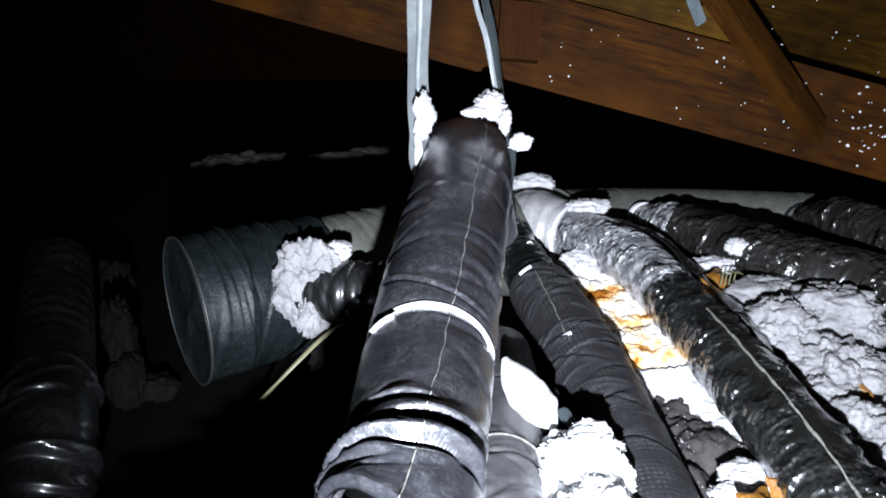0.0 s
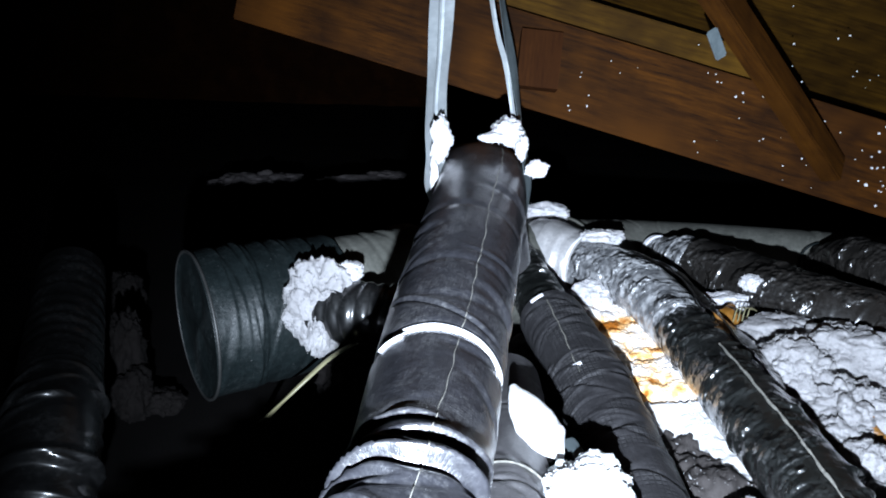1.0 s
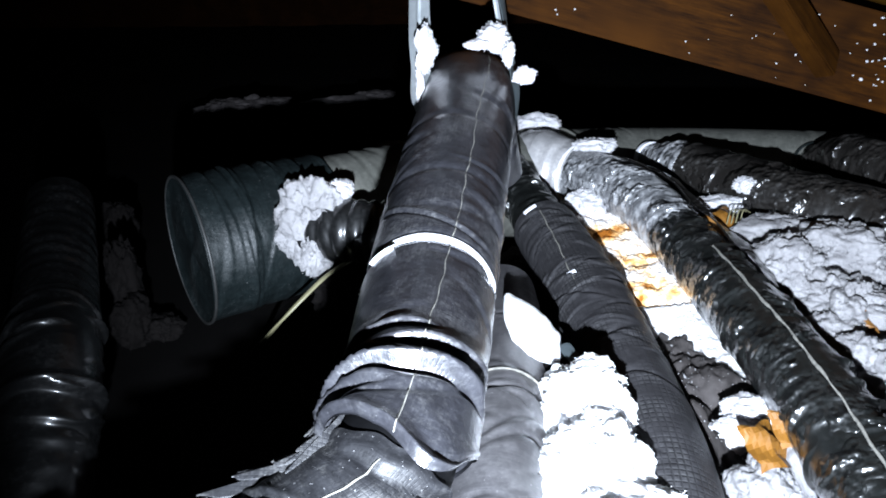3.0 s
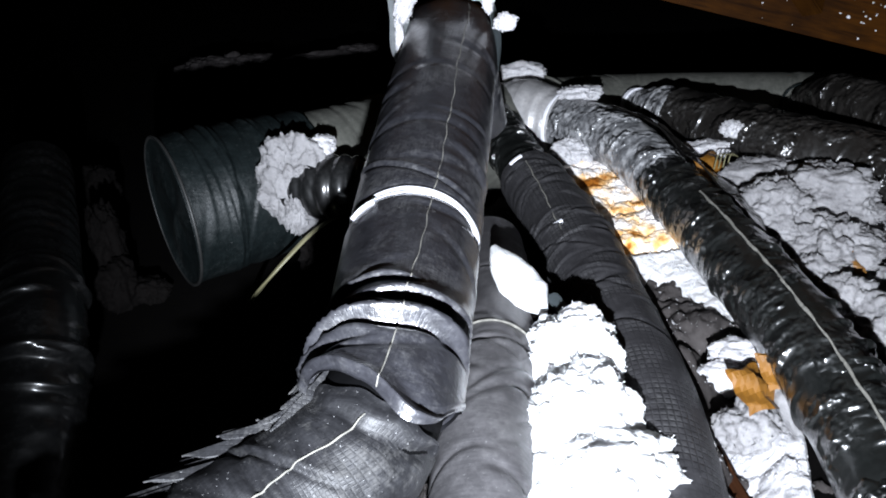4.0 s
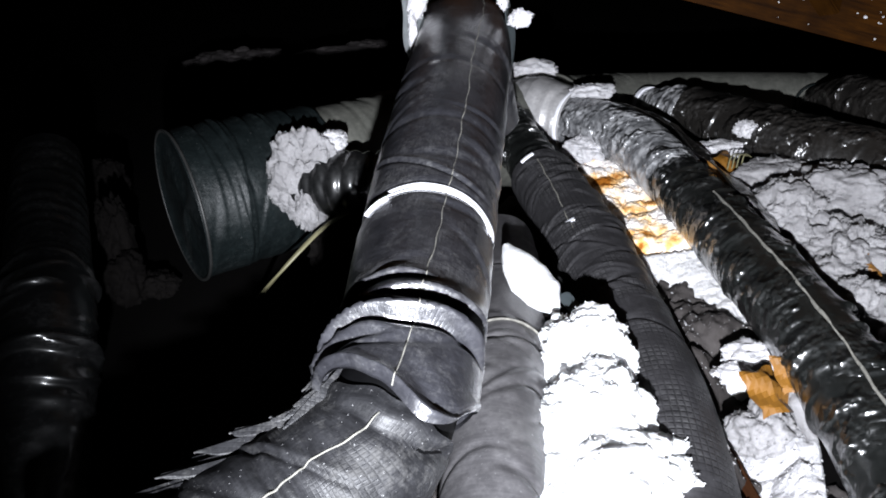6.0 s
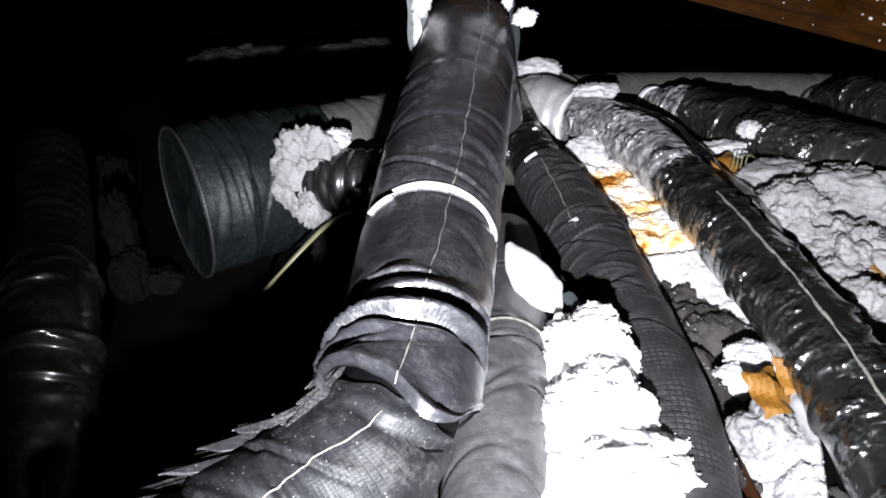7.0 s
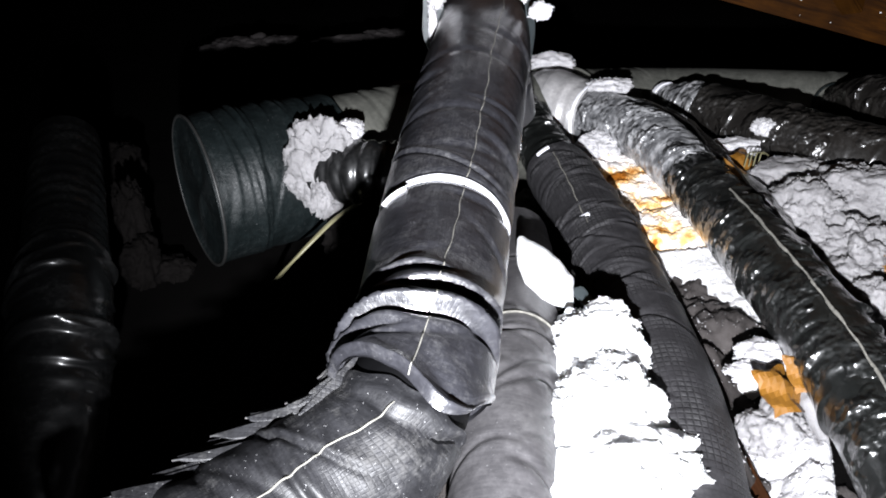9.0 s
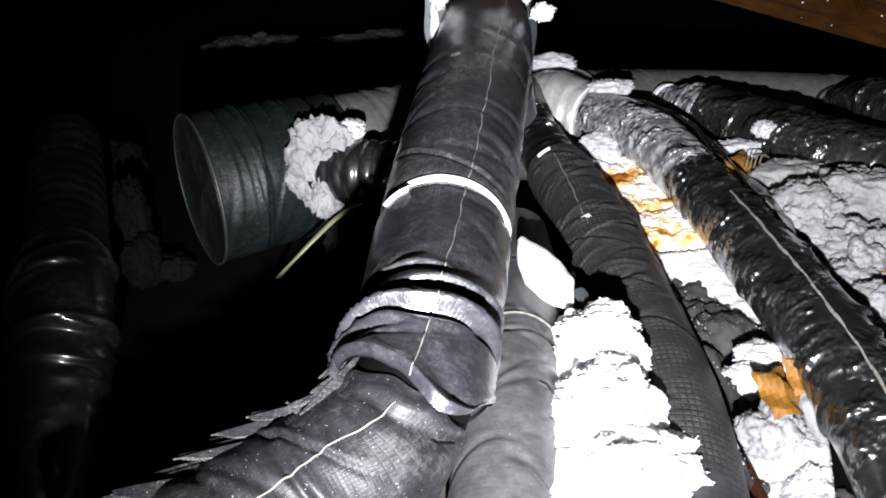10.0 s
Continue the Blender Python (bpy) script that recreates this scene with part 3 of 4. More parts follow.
for at, w, pr in ((0.085, 0.012, 0.006), (0.17, 0.03, 0.004), (0.25, 0.01, 0.003), (0.44, 0.02, 0.001), (1.45, 0.012, 0.004), (1.53, 0.012, 0.004), (1.62, 0.02, 0.006)):
    ring("wrap_band", trunk, TRL, at, w, TRR, TRUNK if at < 1 else TRUNK_DUSTY, [trunk_cr] if at < 0.5 else (), proud=pr, around=96)
ring("end_rim", trunk, TRL, 0.0, 0.012, TRR + 0.011, RIM, proud=0.006, around=120, label="dull metal rim of the end cap")
pts, s_ = spline(TRL, 0.01)
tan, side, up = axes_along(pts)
V, F = [tuple(pts[0] + tan[0] * 0.012)], []
for i, rr in enumerate((0.06, 0.12, 0.18, 0.222, 0.236)):
    for j in range(72):
        a = 2 * math.pi * j / 72
        dent = 0.012 + 0.006 * math.sin(3 * a + i) * (rr < 0.2) - (0.01 if rr > 0.23 else 0)
        V.append(tuple(pts[0] + tan[0] * dent + side[0] * rr * math.sin(a) + up[0] * rr * math.cos(a)))
        k = 1 + i * 72
        F.append((0, k + j, k + (j + 1) % 72) if i == 0 else (k - 72 + j, k + j, k + (j + 1) % 72, k - 72 + (j + 1) % 72))
part_mesh("end_cap", mesh_from("end_cap", V, F, TRUNK, [(v[0], v[2]) for v in V]), trunk, "dark flat end cap")

# ---------------------------------------------------------------- big hung duct
MAIN = [(-0.054, 0.895, 0.417), (-0.039, 0.980, 0.432), (-0.020, 1.165, 0.452), (0.009, 1.459, 0.490), (0.076, 1.934, 0.634), (0.110, 2.126, 0.692), (0.118, 2.359, 0.705), (0.157, 2.532, 0.587), (0.196, 2.577, 0.386)]
main = thing("hung_flex_duct", "thick black insulated flexible duct with stitched seam, strap-hung", "duct", MAIN[0])
ML = rel(MAIN, MAIN[0])
MR = [0.117, 0.122, 0.131, 0.136, 0.135, 0.134, 0.133, 0.12, 0.12]
main_lips = lips([(0.004, 0.013, 0.016, -0.2, 1.9, 0.0), (0.062, 0.020, 0.018, -1.0, 0.9, 0.016), (0.100, 0.026, 0.020, 0.1, 1.2, 0.014),
                  (0.130, 0.014, 0.02, -0.75, 0.7, -0.012), (0.163, 0.018, 0.028, 0.55, 0.85, 0.026), (0.198, 0.010, 0.025, -0.3, 0.6, 0.0)])
main_cr = creases(random.Random(5), 1.9, 34, 0.0045, 0.014)
soft_swell = lambda s, th: 0.006 * (fbm(s * 4, np.cos(th) * 1.3 + np.sin(th) + 4, 8) - 0.5)
pinch = lambda s, th: -0.010 * np.exp(-((s - 0.513) / 0.02) ** 2) - 0.004 * np.exp(-((s - 0.785) / 0.012) ** 2) - 0.003 * np.exp(-((s - 1.025) / 0.012) ** 2)
hem = lambda s, th: np.exp(-(s / 0.06) ** 2) * (-0.060 * np.exp(-((th - 0.62) / 0.5) ** 2) + 0.045 * np.clip(-th - 0.1, 0, 1.2) + 0.09 * np.clip(th - 1.0, 0, 1) - 0.012 * (fbm(th * 2.2, th * 0 + 2, 6, 2) - 0.4))
squash = lambda s, th: 0.075 * np.exp(-((s - 1.38) / 0.2) ** 2) * (0.92 / (np.sin(th) ** 4 + np.cos(th) ** 4) ** 0.25 - 1)
MCH = [main_lips, main_cr, soft_swell, pinch, squash]
hose("jacket", main, ML, MR, JACKET, MCH, around=160, step=0.003, slide=hem)
NEAR = [(-0.475, 0.657, 0.260), (-0.352, 0.769, 0.264), (-0.210, 0.872, 0.296), (-0.095, 0.943, 0.338), (-0.036, 1.068, 0.400), (-0.014, 1.244, 0.440)]
NL = rel(NEAR, MAIN[0])
NCH = [creases(random.Random(6), 0.9, 54, 0.009, 0.015), soft_swell]
NR = [0.106, 0.108, 0.112, 0.114, 0.098, 0.090]
tear = lambda s, th: np.exp(-((s - 0.535) / 0.06) ** 2) * (0.022 * np.tanh(2 * th) + 0.012 * np.exp(-((th + 0.3) / 0.3) ** 2) + 0.004 * np.sin(9 * th))
hose("lower_jacket", main, cut(NL, 0, 0.535, 9), list(np.interp(np.linspace(0, 0.535 / length_of(NL), 9), np.linspace(0, 1, 6), NR)), JACKET_OLD, NCH, around=150, step=0.0045, slide=tear, label="torn lower jacket of black scrim film")
# added tube inside the jacket: its black colour makes the hem's dark gap
hose("hem_gap_filler", main, cut(NL, 0.44, 0.82, 7), [0.100, 0.103, 0.102, 0.097, 0.092, 0.088, 0.086], GAP_BLACK, around=90, label="added matt black tube for the dark gap under the hem")
ring("tape_band", main, ML, 0.500, 0.030, 0.1325, TAPE, MCH, proud=0.004, around=80, cut=(-0.75, 1.6), label="shiny silver tape band")
ring("tape_band", main, ML, 0.480, 0.024, 0.132, TAPE, MCH, proud=0.006, around=30, cut=(-0.95, -0.5), label="loose end of shiny silver tape")


def seam_line(name, parent, points, radii, angles, changes, start, end, size=0.0016, slide=None):
    pts, s = spline(points, 0.005)
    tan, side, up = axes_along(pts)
    line = []
    for k in range(len(pts)):
        if start <= s[k] <= end:
            a = np.interp(s[k], np.linspace(start, end, len(angles)), angles) + 0.012 * math.sin(s[k] * 23) + 0.01 * math.sin(s[k] * 71)
            R = np.interp(k / (len(pts) - 1), np.linspace(0, 1, len(radii)), radii)
            for ch in changes:
                R = R + float(ch(np.array([s[k]]), np.array([a]))[0])
            shift = slide(np.array([s[k]]), np.array([a]))[0] if slide else 0.0
            line.append(pts[k] + tan[k] * float(shift) + (R + 0.0012) * (math.sin(a) * side[k] + math.cos(a) * up[k]))
    v, f, uv = tube(line, [size, size], [lambda S, TH: 1.3 * size * (fbm(S * 35, TH * 0 + 3.0, 4, 3) - 0.45)], step=0.003, around=6)
    part_mesh(name, mesh_from(name, v, f, THREAD, uv), parent, "pale yellow stitched seam thread")


seam_line("seam", main, ML, MR, [0.16, 0.27, 0.36, 0.42, 0.42, 0.42, 0.45], MCH, 0.004, 1.47, 0.0011, hem)
seam_line("seam", main, NL, NR, [0.55, 0.5, 0.42], NCH, 0.1, 0.52, 0.0013)
ring("seam", main, NL, 0.475, 0.0045, 0.106, THREAD, NCH, proud=0.0015, around=60, cut=(-0.9, 0.45), label="pale thread across the jacket")

# shreds of the torn jacket edge
fr = random.Random(31)
pts, s = spline(NL, 0.005)
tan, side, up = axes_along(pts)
for s0 in np.linspace(0.16, 0.66, 30):
    k = int(np.searchsorted(s, s0 + fr.uniform(-0.01, 0.01)))
    a0, wdt, lng = fr.uniform(-0.85, -0.5), fr.uniform(0.04, 0.08), fr.uniform(0.05, 0.10)
    V, F = [], []
    n = 5
    for layer in (0.001, -0.0012):
        for i in range(n + 1):
            u = i / n
            a = a0 - u * 0.12
            R = 0.108 + layer + u * 0.030
            half = wdt * (1 - u) ** 0.8 / 2
            mid = pts[k] + R * (math.sin(a) * side[k] + math.cos(a) * up[k]) - tan[k] * u * lng * 0.95
            jag = 0.004 * math.sin(i * 5 + k)
            V += [tuple(mid - tan[k] * (half + jag)), tuple(mid + tan[k] * half)]
    m = 2 * (n + 1)
    for i in range(n):
        b = 2 * i
        F += [(b, b + 1, b + 3, b + 2), (m + b, m + b + 2, m + b + 3, m + b + 1), (b, b + 2, m + b + 2, m + b), (b + 1, m + b + 1, m + b + 3, b + 3)]
    part_mesh("jacket_shred", mesh_from("jacket_shred", V, F, JACKET_OLD, [(v[0], v[1]) for v in V], smooth=False), main)


# ---------------------------------------------------------------- flexible branches
def branch(name, label, points, sections, bands=(), group="flexible branch ducts"):
    """A branch hose: sections (part name, from, to, radii, material, changes, label), bands (at, width, radius, material, proud, label)."""
    d = thing(name, label, "duct", points[0], group)
    loc = rel(points, points[0])
    total = length_of(loc)
    for nm, s0, s1, radii, mat, ch, lab in sections:
        stretch_pts = cut(loc, s0, total if s1 is None else s1, 9)
        hose(nm, d, stretch_pts, radii, mat, ch, lab, around=90, step=0.004)
    for at, w, rad, mat, pr, lab in bands:
        ring("band", d, loc, at, w, rad, mat, proud=pr, label=lab, around=72)
    return d, loc


A = [(0.401, 3.140, 0.261), (0.595, 2.977, 0.267), (0.751, 2.753, 0.260), (0.849, 2.367, 0.189), (0.874, 1.948, 0.167), (0.896, 1.601, 0.133), (0.896, 1.295, 0.091), (0.886, 1.076, 0.047)]
fa, la = branch("flex_duct", "glossy grey-black crinkled film duct lying on white insulation", A, [
    ("boot", 0.0, 0.24, [0.16, 0.168, 0.15, 0.122], FILM_PALE, [ribs(0.06, 0.004, 12, 0.003)], "pale dusty take-off boot"),
    ("upper_jacket", 0.22, 0.85, [0.108, 0.110, 0.104, 0.102], FILM_GREY, [ribs(0.05, 0.003, 5, 0.004), slack(61, 0.63, 40, 0.006, arc=0.3)], "crinkled clear film over grey wool"),
    ("lower_jacket", 0.84, None, [0.102, 0.104, 0.102, 0.102], FILM_SLEEK, [ribs(0.055, 0.002, 5, 0.0025), slack(62, 1.7, 85, 0.0095, arc=0.32)], "glossy black film"),
], [(0.205, 0.03, 0.124, TAPE, 0.005, "silver tape collar")])
seam_line("seam", fa, cut(la, 0.84, length_of(la), 9), [0.106, 0.107, 0.105, 0.105], [0.2, 0.22, 0.2, 0.18], [lambda s, th: 0.001 + 0 * s], 0.3, 1.65, 0.0038)

pts, s_ = spline(la, 0.012)
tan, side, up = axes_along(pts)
V, F = [], []
keep = [k for k in range(len(pts)) if 0.36 < s_[k] < 1.35]
for lay in (0.0, 0.0015):
    for n, k in enumerate(keep):
        fade = min(1, n / 10, (len(keep) - n) / 14)
        for q in range(7):
            a = -0.50 - 0.11 * q
            lift = 0.107 + lay + fade * (0.006 * q + 0.006 * math.sin(s_[k] * 21 + q) + (0.012 if q == 0 else 0))
            V.append(tuple(pts[k] + lift * (math.sin(a) * side[k] + math.cos(a) * up[k])))
m = 7 * len(keep)
for n in range(len(keep) - 1):
    for q in range(6):
        e = 7 * n + q
        F += [(e, e + 1, e + 8, e + 7), (m + e, m + e + 7, m + e + 8, m + e + 1)]
    for q in (0, 6):
        e = 7 * n + q
        F.append((e, e + 7, m + e + 7, m + e))
part_mesh("film_flap", mesh_from("film_flap", V, F, FILM_BROWN, [(v[1], v[0]) for v in V]), fa, "loose dark flap of film")

B = [(0.883, 3.310, 0.272), (0.996, 3.044, 0.292), (1.140, 2.822, 0.275), (1.276, 2.600, 0.258), (1.425, 2.434, 0.252), (1.583, 2.260, 0.234)]
fb, lb = branch("flex_duct", "dark glossy film duct with a grey taped collar", B, [
    ("taped_sleeve", 0.08, 0.36, [0.058, 0.072, 0.088, 0.102], FILM_GREY, [slack(64, 0.28, 14, 0.006)], "grey taped sleeve"),
    ("jacket", 0.35, None, [0.106, 0.126, 0.130, 0.128], FILM_BROWN, [ribs(0.07, 0.003, 6, 0.002), slack(63, 1.3, 46, 0.008, 0.06)], ""),
], [(0.10, 0.03, 0.066, TAPE, 0.006, "white tape collar")])

C = [(1.581, 3.140, 0.261), (1.589, 2.854, 0.359), (1.645, 2.633, 0.357), (1.704, 2.348, 0.338)]
branch("flex_duct", "dark wrinkled film duct leaving the trunk duct", C, [
    ("jacket", 0.0, None, [0.07, 0.09, 0.1, 0.1, 0.1], FILM_BROWN, [ribs(0.05, 0.004, 8, 0.006), slack(65, 0.8, 24, 0.008, arc=0.4)], "")],
       [(0.03, 0.02, 0.09, TRUNK, 0.004, "dark tape collar")])

Dp = [(0.299, 3.065, 0.338), (0.341, 2.825, 0.249), (0.437, 2.470, 0.150), (0.489, 2.132, 0.089), (0.521, 1.774, 0.029), (0.520, 1.446, -0.011), (0.498, 1.227, -0.056), (0.475, 1.072, -0.104)]
d_cr = creases(random.Random(14), 2.0, 56, 0.006, 0.014)
fd, ld = branch("flex_duct", "dull charcoal insulated duct with fine scrim and wrinkles", Dp, [
    ("collar_sleeve", 0.0, 0.55, [0.07, 0.082, 0.09, 0.104], FILM_SLEEK, [ribs(0.05, 0.006, 14, 0.002), slack(68, 0.4, 30, 0.010, 0.04)], "glossy black sleeve"),
    ("jacket", 0.49, None, [0.112, 0.122, 0.12, 0.124, 0.126], JACKET_DULL, [d_cr, soft_swell, slack(69, 0.95, 26, 0.0055, arc=0.5)], ""),
], [])
seam_line("seam", fd, ld, [0.12, 0.121, 0.122], [0.42, 0.5, 0.55], [], 0.54, 0.98, 0.0020)
for at, a0, a1 in ((0.50, 0.45, 0.85), (0.93, 0.42, 0.66)):
    ring("tape_patch", fd, ld, at, 0.018, 0.122, TAPE, proud=0.003, around=14, cut=(a0, a1), label="scrap of silver tape")

E_ = [(0.221, 2.190, 0.119), (0.210, 1.802, 0.115), (0.150, 1.434, 0.105), (0.125, 1.235, 0.082), (0.100, 1.024, 0.031)]
fe, le = branch("flex_duct", "smooth dark grey insulated duct half buried in wool", E_, [
    ("jacket", 0.0, None, [0.098, 0.1, 0.103], JACKET_SMOOTH, [creases(random.Random(15), 1.2, 26, 0.006, 0.014), soft_swell], "")], [])
ring("seam", fe, le, 0.625, 0.007, 0.103, THREAD, proud=0.002, around=40, cut=(-1.2, 1.5), label="pale thread across the jacket")

G = [(-1.172, 2.363, 0.370), (-1.031, 1.975, 0.249), (-0.895, 1.615, 0.187), (-0.850, 1.420, 0.060), (-0.840, 1.250, -0.080)]
branch("flex_duct", "black ribbed film duct in the dark, off the insulation", G, [
    ("upper_jacket", 0.0, 0.62, [0.1, 0.11], FILM_RINGED, [ribs(0.055, 0.005, 17, 0.002)], ""),
    ("lower_jacket", 0.60, None, [0.111, 0.112], FILM_RINGED, [ribs(0.055, 0.005, 18, 0.002), slack(66, 0.42, 18, 0.013, 0.055, arc=0.8)], "wrinkled glossy black film")],
       [])

K = [(-0.415, 2.345, 0.290), (-0.290, 2.262, 0.304), (-0.170, 2.240, 0.306), (-0.040, 2.265, 0.280), (0.084, 2.320, 0.170)]
branch("flex_duct", "short black crinkled duct taped into the trunk duct", K, [
    ("jacket", 0.0, None, [0.096, 0.095, 0.092, 0.09], FILM_RINGED, [lambda s, th: 0.008 * np.abs(np.sin(np.pi * s / 0.036 + 0.4 * np.sin(th))) - 0.003, slack(67, 0.55, 22, 0.006, 0.036, -1, arc=0.6)], "")],
       [(0.16, 0.012, 0.09, TRUNK, 0.006, "dark clamp band")])

# ---------------------------------------------------------------- straps that hold the hung duct
def ribbon(name, parent, points, width_dir, width, material, label="", rib=0.0, thick=0.0016):
    """A metal strap along a curve; rib: height of the fold along its middle."""
    pts, s = spline(points, 0.012)
    tan = np.gradient(pts, axis=0)
    tan /= np.linalg.norm(tan, axis=1)[:, None]
    V, F = [], []
    cols = (-0.5, -0.12, -0.04, 0.04, 0.12, 0.5)
    dirs = np.array(width_dir, float)
    n = len(pts)
    for lay in (0, 1):
        for k in range(n):
            w = dirs[0] + (dirs[-1] - dirs[0]) * k / (n - 1)
            w = w - tan[k] * w.dot(tan[k])
            w /= np.linalg.norm(w)
            nrm = np.cross(tan[k], w)
            for cidx, cc in enumerate(cols):
                h = rib if cidx in (2, 3) else 0
                wob = 0.003 * math.sin(s[k] * 17 + cc * 3)
                V.append(tuple(pts[k] + w * cc * width + nrm * (h + wob + lay * thick)))
    q = len(cols)
    for k in range(n - 1):
        for j in range(q - 1):
            a = k * q + j
            F.append((a, a + 1, a + q + 1, a + q))
            b = a + n * q
            F.append((b, b + q, b + q + 1, b + 1))
        for j in (0, q - 1):
            a = k * q + j
            F.append((a, a + q, a + q + n * q, a + n * q))
    part_mesh(name, mesh_from(name, V, F, material, smooth=False), parent, label)


HANG = (0.130, 2.201, 0.734)
hanger = thing("duct_hanger", "pair of grey metal straps holding up the black duct", "strap", HANG)
hl = lambda pts: rel(pts, HANG)
ribbon("strap", hanger, hl([(-0.008, 2.536, 1.728), (-0.015, 2.410, 1.299), (-0.024, 2.313, 0.965), (-0.020, 2.237, 0.811), (-0.025, 2.205, 0.701), (0.037, 2.222, 0.587), (0.133, 2.235, 0.566)]), [(1, -0.15, 0), (0.4, -0.9, 0)], 0.082, STEEL, rib=0.004)
ribbon("strap", hanger, hl([(0.062, 2.548, 1.776), (0.153, 2.377, 1.266), (0.192, 2.295, 1.062), (0.224, 2.228, 0.868), (0.243, 2.183, 0.753), (0.238, 2.156, 0.660)]), [(0.6, 0.8, 0), (0.35, 0.9, 0)], 0.045, STEEL_TEAL)
ribbon("strap_edge", hanger, hl([(0.037, 2.515, 1.768), (0.131, 2.332, 1.218), (0.171, 2.265, 1.063), (0.202, 2.205, 0.895)]), [(1, 0, 0), (1, 0, 0)], 0.014, STEEL, "bright folded edge of the strap")

# ---------------------------------------------------------------- wool clumps
wr = random.Random(21)
for at, size, n, st, tu in (((-0.007, 2.178, 0.859), 0.04, 26, (0.8, 0.7, 1.4), 0.35), ((-0.022, 2.169, 0.757), 0.025, 16, (0.6, 0.6, 2.0), 0.35),
                            ((0.180, 2.141, 0.889), 0.042, 28, (1.2, 0.8, 1.0), 0.33), ((0.137, 2.117, 0.877), 0.026, 18, (1.6, 0.8, 0.5), 0.35), ((0.212, 2.089, 0.855), 0.024, 16, (0.7, 0.8, 1.4), 0.35),
                            ((0.254, 2.082, 0.799), 0.024, 22, (1.2, 0.8, 0.9), 0.4)):
    clump("wool_scrap", "torn white scrap of wool caught on the strap", at, size * 0.56, n, wr, tuft=tu, stretch=st, rough=0.95, ragged=0.6)
clump("wool_clump", "white wool patch packed round the branch collar", (-0.360, 2.240, 0.320), 0.085, 60, wr, WOOL_MID, stretch=(0.8, 0.35, 1.1), rough=0.8, ragged=0.3)
clump("wool_clump", "white wool patch packed round the branch collar", (-0.403, 2.232, 0.349), 0.042, 40, wr, WOOL_MID, tuft=0.28, stretch=(0.9, 0.5, 0.9), ragged=0.3)
clump("wool_clump", "white wool patch packed round the branch collar", (-0.359, 2.195, 0.246), 0.045, 40, wr, WOOL_MID, tuft=0.28, stretch=(0.7, 0.5, 1.3), ragged=0.3)
clump("wool_scrap", "small white scrap of wool on the trunk duct", (-0.275, 2.292, 0.431), 0.045, 26, wr)
for at, size, st in (((-0.648, 2.408, 0.444), 0.013, (2.4, 1, 0.5)), ((0.454, 3.315, 0.401), 0.05, (1.3, 0.8, 0.6)), ((-0.134, 2.979, 0.390), 0.03, (1.6, 1, 0.5)), ((0.639, 3.001, 0.389), 0.036, (1.4, 0.8, 0.5)),
                          ((1.118, 2.650, 0.322), 0.022, (1, 1, 1)), ((1.026, 2.650, 0.252), 0.036, (1.6, 1, 0.5))):
    clump("wool_scrap", "grey-white scrap of wool resting on the ducts", at, size * 1.3, 36, wr, stretch=st, rough=0.65)
# pale heaps far back and in the dark; wool darkened in colour to read unlit
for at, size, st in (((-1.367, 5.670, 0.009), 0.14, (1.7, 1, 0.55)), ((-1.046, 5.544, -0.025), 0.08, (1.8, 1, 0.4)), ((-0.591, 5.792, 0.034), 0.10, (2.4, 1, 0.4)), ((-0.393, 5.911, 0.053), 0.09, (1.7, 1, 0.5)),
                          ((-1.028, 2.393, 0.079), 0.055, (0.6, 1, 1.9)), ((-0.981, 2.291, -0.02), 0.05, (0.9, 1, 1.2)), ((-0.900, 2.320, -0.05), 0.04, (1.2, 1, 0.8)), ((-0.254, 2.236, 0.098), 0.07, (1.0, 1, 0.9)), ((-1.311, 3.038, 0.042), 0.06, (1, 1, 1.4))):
    clump("wool_clump", "heap of loose wool, the gloom put into its colour", at, size, 60, wr, WOOL_FAR_DIM if at[1] > 4 else WOOL_DIM, tuft=0.26, stretch=st, rough=0.8, ragged=0.25)
# thick white fleece between the ducts
clump("fleece_wad", "thick bright white wad of torn fleece", (0.342, 1.522, 0.105), 0.145, 90, wr, FLEECE, sub=6, tuft=0.3, stretch=(1, 0.8, 0.9), rough=0.4)
clump("fleece_wad", "flattened bright white wad of torn fleece", (0.273, 1.325, 0.072), 0.15, 60, wr, FLEECE, sub=6, tuft=0.35, stretch=(0.8, 1.0, 0.7), rough=0.3)
clump("fleece_wad", "bright white wad of torn fleece with a ragged edge", (0.350, 1.204, 0.038), 0.175, 80, wr, FLEECE, sub=6, tuft=0.3, stretch=(1.0, 0.9, 0.6), rough=0.35)
clump("fleece_wad", "flattened bright white wad of torn fleece", (0.262, 1.139, 0.046), 0.17, 60, wr, FLEECE, sub=6, tuft=0.35, stretch=(0.8, 1.0, 0.5), rough=0.3)
clump("fleece_wad", "bright white wad of torn fleece between two ducts", (0.345, 1.360, 0.078), 0.145, 0, wr, FLEECE, sub=6, stretch=(0.9, 0.9, 0.8), rough=0.4)
BT = [(0.197, 1.805, 0.285), (0.216, 1.761, 0.262), (0.250, 1.711, 0.227), (0.286, 1.656, 0.202), (0.305, 1.625, 0.184)]
batt = new("fleece_strip", mesh_from("fleece_strip", *tube(rel(BT, BT[0]), [0.010, 0.04, 0.052, 0.050, 0.003], [lambda s, th: 0.008 * (fbm(s * 25, np.cos(th) * 2 + 3, 4) - 0.5)], step=0.006, around=40)[:2], FLEECE))
batt.location = BT[0]
tagged(batt, "smooth tapering strip of bright white fleece", "insulation")
tagged(board("foil_scrap", (0.328, 1.707, 0.195), (0.370, 1.618, 0.169), 0.035, 0.004, STEEL_TEAL, up=(0.2, -0.6, 0.8)), "bent scrap of dull foil on the fleece", "foil")
